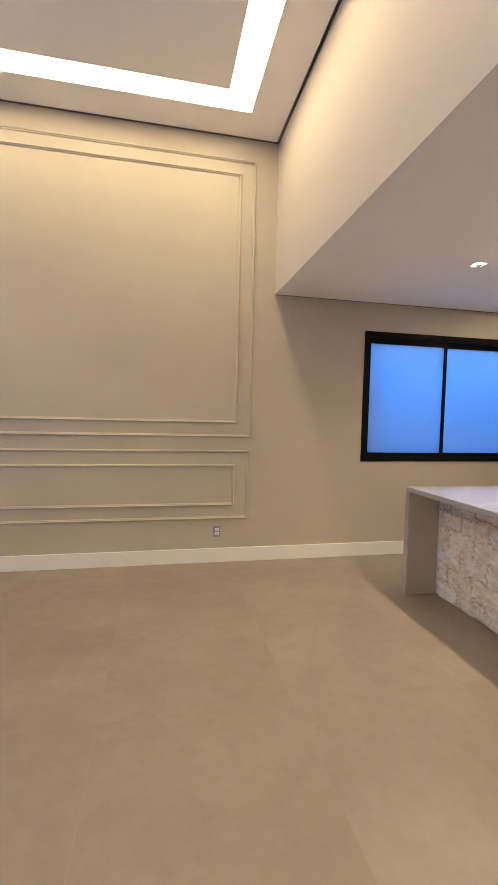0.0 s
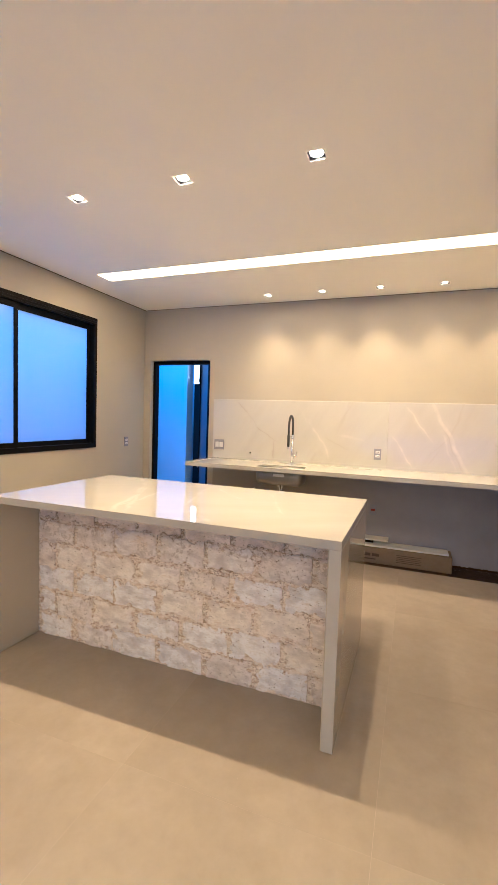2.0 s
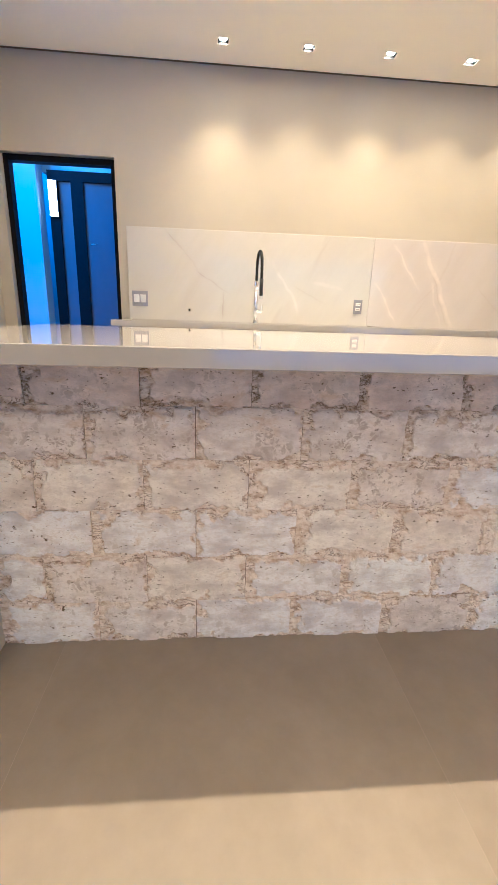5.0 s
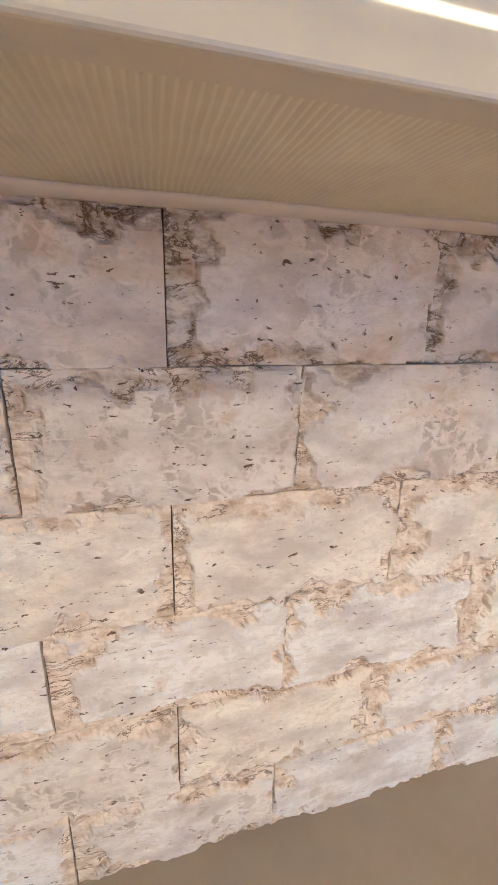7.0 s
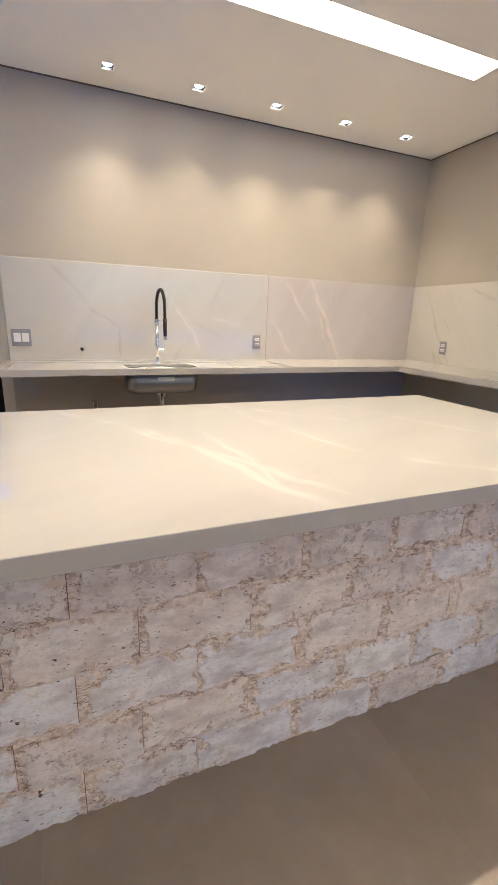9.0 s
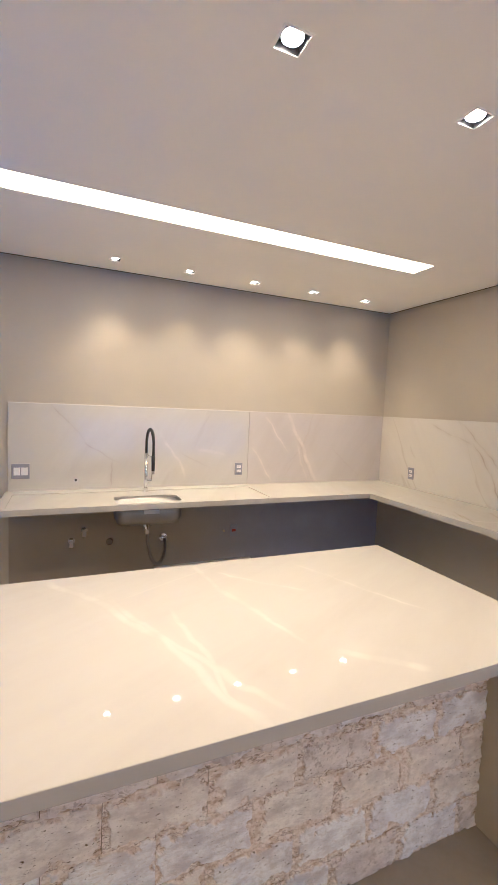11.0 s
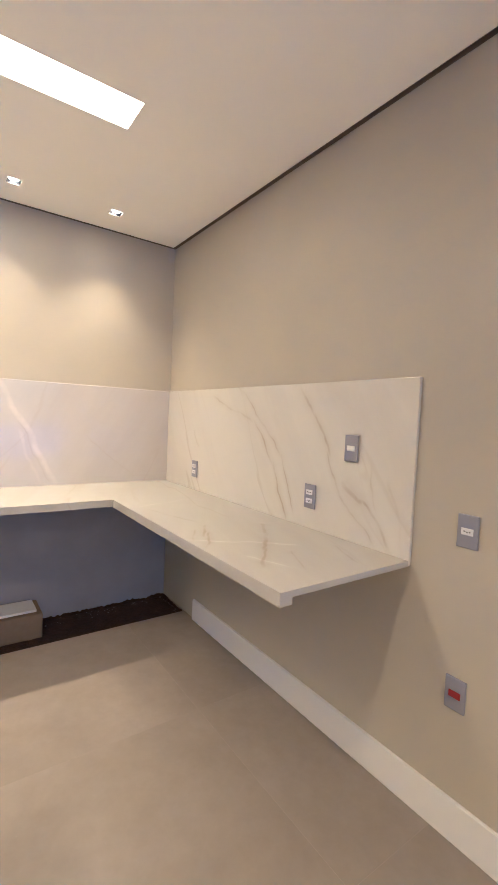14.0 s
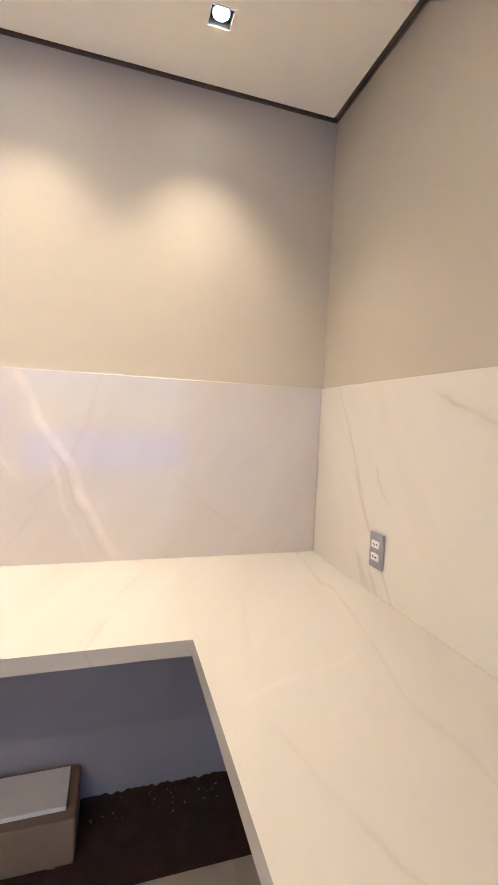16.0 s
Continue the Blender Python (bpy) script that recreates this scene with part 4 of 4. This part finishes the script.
def outlet(at, modules, label, width=0.075, height=0.118, colour=None):
    """A wall plate facing -y of its own axes; modules are (x, z, w, h, pins)."""
    ob = thing("wall_outlet", label, "outlet", at)
    part("plate", box(-width / 2, width / 2, -0.009, -0.0005, -height / 2, height / 2, 0.0025), PLATE, ob)
    for mx_, mz, w, h, pins in modules:
        m = part("module", box(mx_ - w / 2, mx_ + w / 2, -0.0125, -0.0085, mz - h / 2, mz + h / 2, 0.001), colour or MODULE, ob)
        for k in range(pins):
            px = mx_ + (k - (pins - 1) / 2) * 0.0095
            part("pin_hole", box(px - 0.0022, px + 0.0022, -0.0132, -0.0122, mz - (0.004 if k == 1 else 0.002), mz + (0.001 if k == 1 else 0.003)), DARK, m)
    return ob


TWO = [(0, 0.021, 0.042, 0.024, 3), (0, -0.021, 0.042, 0.024, 3)]
east = lambda y, z, x=SPLASH_X: pose(x, y, z, 0, 0, -90)
south = lambda x, z, y=SPLASH_Y: pose(x, y, z, 0, 0, 180)
outlet(east(1.172, 1.100), TWO, "grey plate with two white sockets on the backsplash")
outlet(east(3.042, 1.108), [(-0.027, 0, 0.046, 0.062, 0), (0.027, 0, 0.046, 0.062, 0)], "wide grey plate with two white switches by the door", 0.13, 0.122)
outlet(east(1.191, 0.491, WALL_E - 0.001), [(0, 0.0, 0.042, 0.024, 0)], "grey plate with a red socket under the counter", colour=RED)
outlet(south(4.487, 1.094), TWO, "grey plate with two white sockets in the corner")
outlet(south(3.288, 1.102), TWO, "grey plate with two white sockets on veined marble")
outlet(south(3.040, 1.358), [(0, 0.0, 0.042, 0.024, 0)], "grey plate with one white switch on veined marble")
outlet(south(2.511, 1.111, WALL_S), [(0, 0.0, 0.042, 0.024, 3)], "grey plate with one white socket on painted wall")
outlet(south(2.515, 0.525, WALL_S), [(0, 0.0, 0.042, 0.024, 0)], "grey plate with a red socket low on the wall", colour=RED)
outlet(pose(4.617, WALL_N, 1.100), TWO, "grey plate with two white sockets beside the window")
outlet(pose(0.450, WALL_N, 0.324), TWO, "grey plate with two white sockets above the skirting")

# ---- downlights ----


def downlight(x, y, size, bulb):
    ob = thing("downlight", "square recessed ceiling spotlight, lit, with white frame", "downlight", pose(x, y, LOW_Z))
    s, o = size, size + 0.006
    part("frame", sheet("z", -0.002, -0.0003, -o, o, -o, o, [(-s + 0.002, s - 0.002, -s + 0.002, s - 0.002)]), WHITE, ob)
    bm = bmesh.new()
    a = [bm.verts.new((sx * (s - 0.001), sy * (s - 0.001), 0.0)) for sx, sy in ((-1, -1), (1, -1), (1, 1), (-1, 1))]
    b = [bm.verts.new((v.co.x, v.co.y, 0.075)) for v in a]
    for k in range(4):
        bm.faces.new((a[k], a[(k + 1) % 4], b[(k + 1) % 4], b[k]))
    bm.faces.new(b)
    part("housing", bm, HOUSING, ob)
    body = part("lamp_body", tube(bmesh.new(), [(0, 0, 0.070), (0, 0, 0.018), (0, 0, 0.0135)], lambda f: bulb + 0.003, 24), HOUSING, ob)
    part("lamp_face", tube(bmesh.new(), [(0, 0, 0.013), (0, 0, 0.0098)], bulb, 24), BULB, body, "glowing white lamp face")
    return ob


for x, y in WASHERS:
    downlight(x, y, 0.038, 0.026)
for x, y in SPOTS:
    downlight(x, y, 0.044, 0.033)

# ---- boxes under the counter ----
carton = thing("cardboard_box", "long flat brown cardboard box with printed bars lying on the floor", "box", pose(4.864, 1.062, PIT_Z))
part("carton", box(-0.12, 0.12, -0.66, 0.66, 0, 0.160, 0.006), CARD, carton)
part("flap", box(-0.119, 0.119, -0.655, -0.30, 0.1602, 0.163), CARD, carton, "loose upper flap")
part("tape", box(-0.1206, -0.1201, -0.60, -0.575, 0.0, 0.158), CARD, carton, "strip of clear parcel tape")
for k in range(3):
    part("print", box(-0.1212, -0.1204, 0.03 + 0.085 * k, 0.10 + 0.085 * k, 0.075, 0.105), INK, carton, "dark printed mark")
part("print", box(-0.1212, -0.1204, 0.06, 0.19, 0.04, 0.052), INK, carton, "dark printed mark")
for k in range(5):
    part("print", box(-0.1212, -0.1204, -0.38 + 0.012 * (k % 2), -0.14, 0.04 + 0.018 * k, 0.046 + 0.018 * k), INK, carton, "thin printed line")
for x0, x1, y0, y1, z, h, rz, label, mat in (
        (4.75, 4.93, 0.47, 1.60, 0.164, 0.016, 0.6, "long thin white laminated board lying on the cardboard box", PALE),
        (4.74, 4.82, 1.28, 1.90, 0.181, 0.014, -3.0, "short white board lying askew on another board", PALE),
        (4.84, 4.94, 1.20, 2.05, 0.181, 0.034, 0.0, "black aluminium profile lying on a white board", BLACK),
        (4.80, 4.95, 1.05, 2.00, 0.216, 0.016, 0.0, "white laminated board lying on a black profile", PALE)):
    b = thing("board" if mat is PALE else "metal_profile", label, "board", pose((x0 + x1) / 2 + 0.024, (y0 + y1) / 2 - 0.035, z + PIT_Z, 0, 0, rz))
    part("panel", box(-(x1 - x0) / 2, (x1 - x0) / 2, -(y1 - y0) / 2, (y1 - y0) / 2, 0, h, 0.002), mat, b)

# ---- stones of the island front, one piece each ----


def stone_mesh(length, height, seed):
    nx, nz = max(14, int(length / 0.0046)), 36
    rng = random.Random(seed)
    bm = bmesh.new()
    grid = []
    m = [rng.uniform(a, b) for a, b in ((-0.012, 0.008), (0.008, 0.034), (-0.004, 0.012), (0.002, 0.024))]
    for i in range(nx + 1):
        col = []
        for j in range(nz + 1):
            y, z = length * (min(max(i - 1, 0), nx - 2) / (nx - 2) - 0.5), height * (min(max(j - 1, 0), nz - 2) / (nz - 2) - 0.5)
            w = 0.034 * noise.noise((y * 16 + seed, z * 20, seed)) + 0.014 * noise.noise((y * 55, z * 55 + seed, 2)) + 0.003 * noise.noise((y * 130, z * 130 + seed, 5))
            e = min((y + length / 2) - m[0], (length / 2 - y) - m[1], (z + height / 2) - m[2], (height / 2 - z) - m[3]) + w
            step = min(1, max(0, e / 0.006))
            step = step * step * (3 - 2 * step)
            rough = 0.0040 * noise.fractal((y * 45 + seed * 3, z * 45, seed), 0.7, 2.1, 4)
            x = -0.0050 - 0.0066 * step - rough * (1.15 - 0.9 * step)
            edge = min(i, nx - i, j, nz - j) == 0
            col.append(bm.verts.new((0.001 if edge else x, y, z)))
        grid.append(col)
    for i in range(nx):
        for j in range(nz):
            bm.faces.new((grid[i][j], grid[i][j + 1], grid[i + 1][j + 1], grid[i + 1][j]))
    return bm


def stone_kind(row, y):
    pick = random.Random(int(row * 97 + y * 1000)).random()
    if row == 5:
        return STONE_BROWN
    if row == 4:
        return STONE_PALE if pick < 0.8 else STONE_CREAM
    if row == 3 and y > 2.2:
        return STONE_CREAM
    return STONE_CREAM if pick < 0.18 else STONE_PALE if pick < 0.34 else STONE_WHITE


Y0, Y1 = IY0 + 0.054, IY1 - 0.060
COURSE, PITCH = 0.1545, 0.3025
for row in range(6):
    z0, z1 = max(0.0, row * COURSE - 0.0085), min((row + 1) * COURSE - 0.0085, SLAB_Z - 0.004) if row < 5 else SLAB_Z - 0.004
    first = 2.477 if row % 2 == 0 else 2.626
    cuts = sorted({Y0, Y1, *[first + PITCH * k for k in range(-6, 4) if Y0 + 0.03 < first + PITCH * k < Y1 - 0.03]})
    for n, (a, b) in enumerate(zip(cuts, cuts[1:])):
        s = stone_mesh(b - a - 0.0020, z1 - z0 - (0.0018 if row == 4 else 0.0008), row * 11 + n)
        o = part("stone", s, stone_kind(row, (a + b) / 2), core, smooth=False)
        o.matrix_basis = pose(2.262, (a + b) / 2, (z0 + z1) / 2)

# ---- floor tiles, one piece each ----
structure("bare_ground", box(PIT_X, WALL_E - 0.0005, WALL_S + 0.0005, PIT_Y, -0.15, PIT_Z), DAMP, "dark brown bare ground where the tiles stop under the counter")
floor = structure("floor", sheet("z", -0.1495, -0.0004, WALL_W - 0.2, WALL_E + 0.18, WALL_FAR_S - 0.2, WALL_N + 0.18, [(PIT_X, WALL_E, WALL_S, PIT_Y)]), GROUT, "large matt beige porcelain tiles with fine joints")
TX, TY, TS = 1.572, 0.885, 1.0
shapes = {}
for i in range(-7, 5):
    for j in range(-7, 5):
        x0, x1 = max(TX + i * TS, WALL_W), min(TX + (i + 1) * TS, WALL_E)
        y0, y1 = max(TY + j * TS, WALL_FAR_S), min(TY + (j + 1) * TS, WALL_N)
        if y0 < 3.0 and x1 > 4.4 and y1 > WALL_S:
            x1 = PIT_X
        if x1 - x0 < 0.045 or y1 - y0 < 0.02:
            continue
        key = (round(x1 - x0, 3), round(y1 - y0, 3))
        if key not in shapes:
            t = part("tile", box(-key[0] / 2 + 0.0007, key[0] / 2 - 0.0007, -key[1] / 2 + 0.0007, key[1] / 2 - 0.0007, -0.0003, 0.0), FLOOR, floor)
            shapes[key] = t.data
        else:
            t = new("tile", shapes[key])
            t.parent = floor
        t.matrix_basis = pose((x0 + x1) / 2, (y0 + y1) / 2, 0)
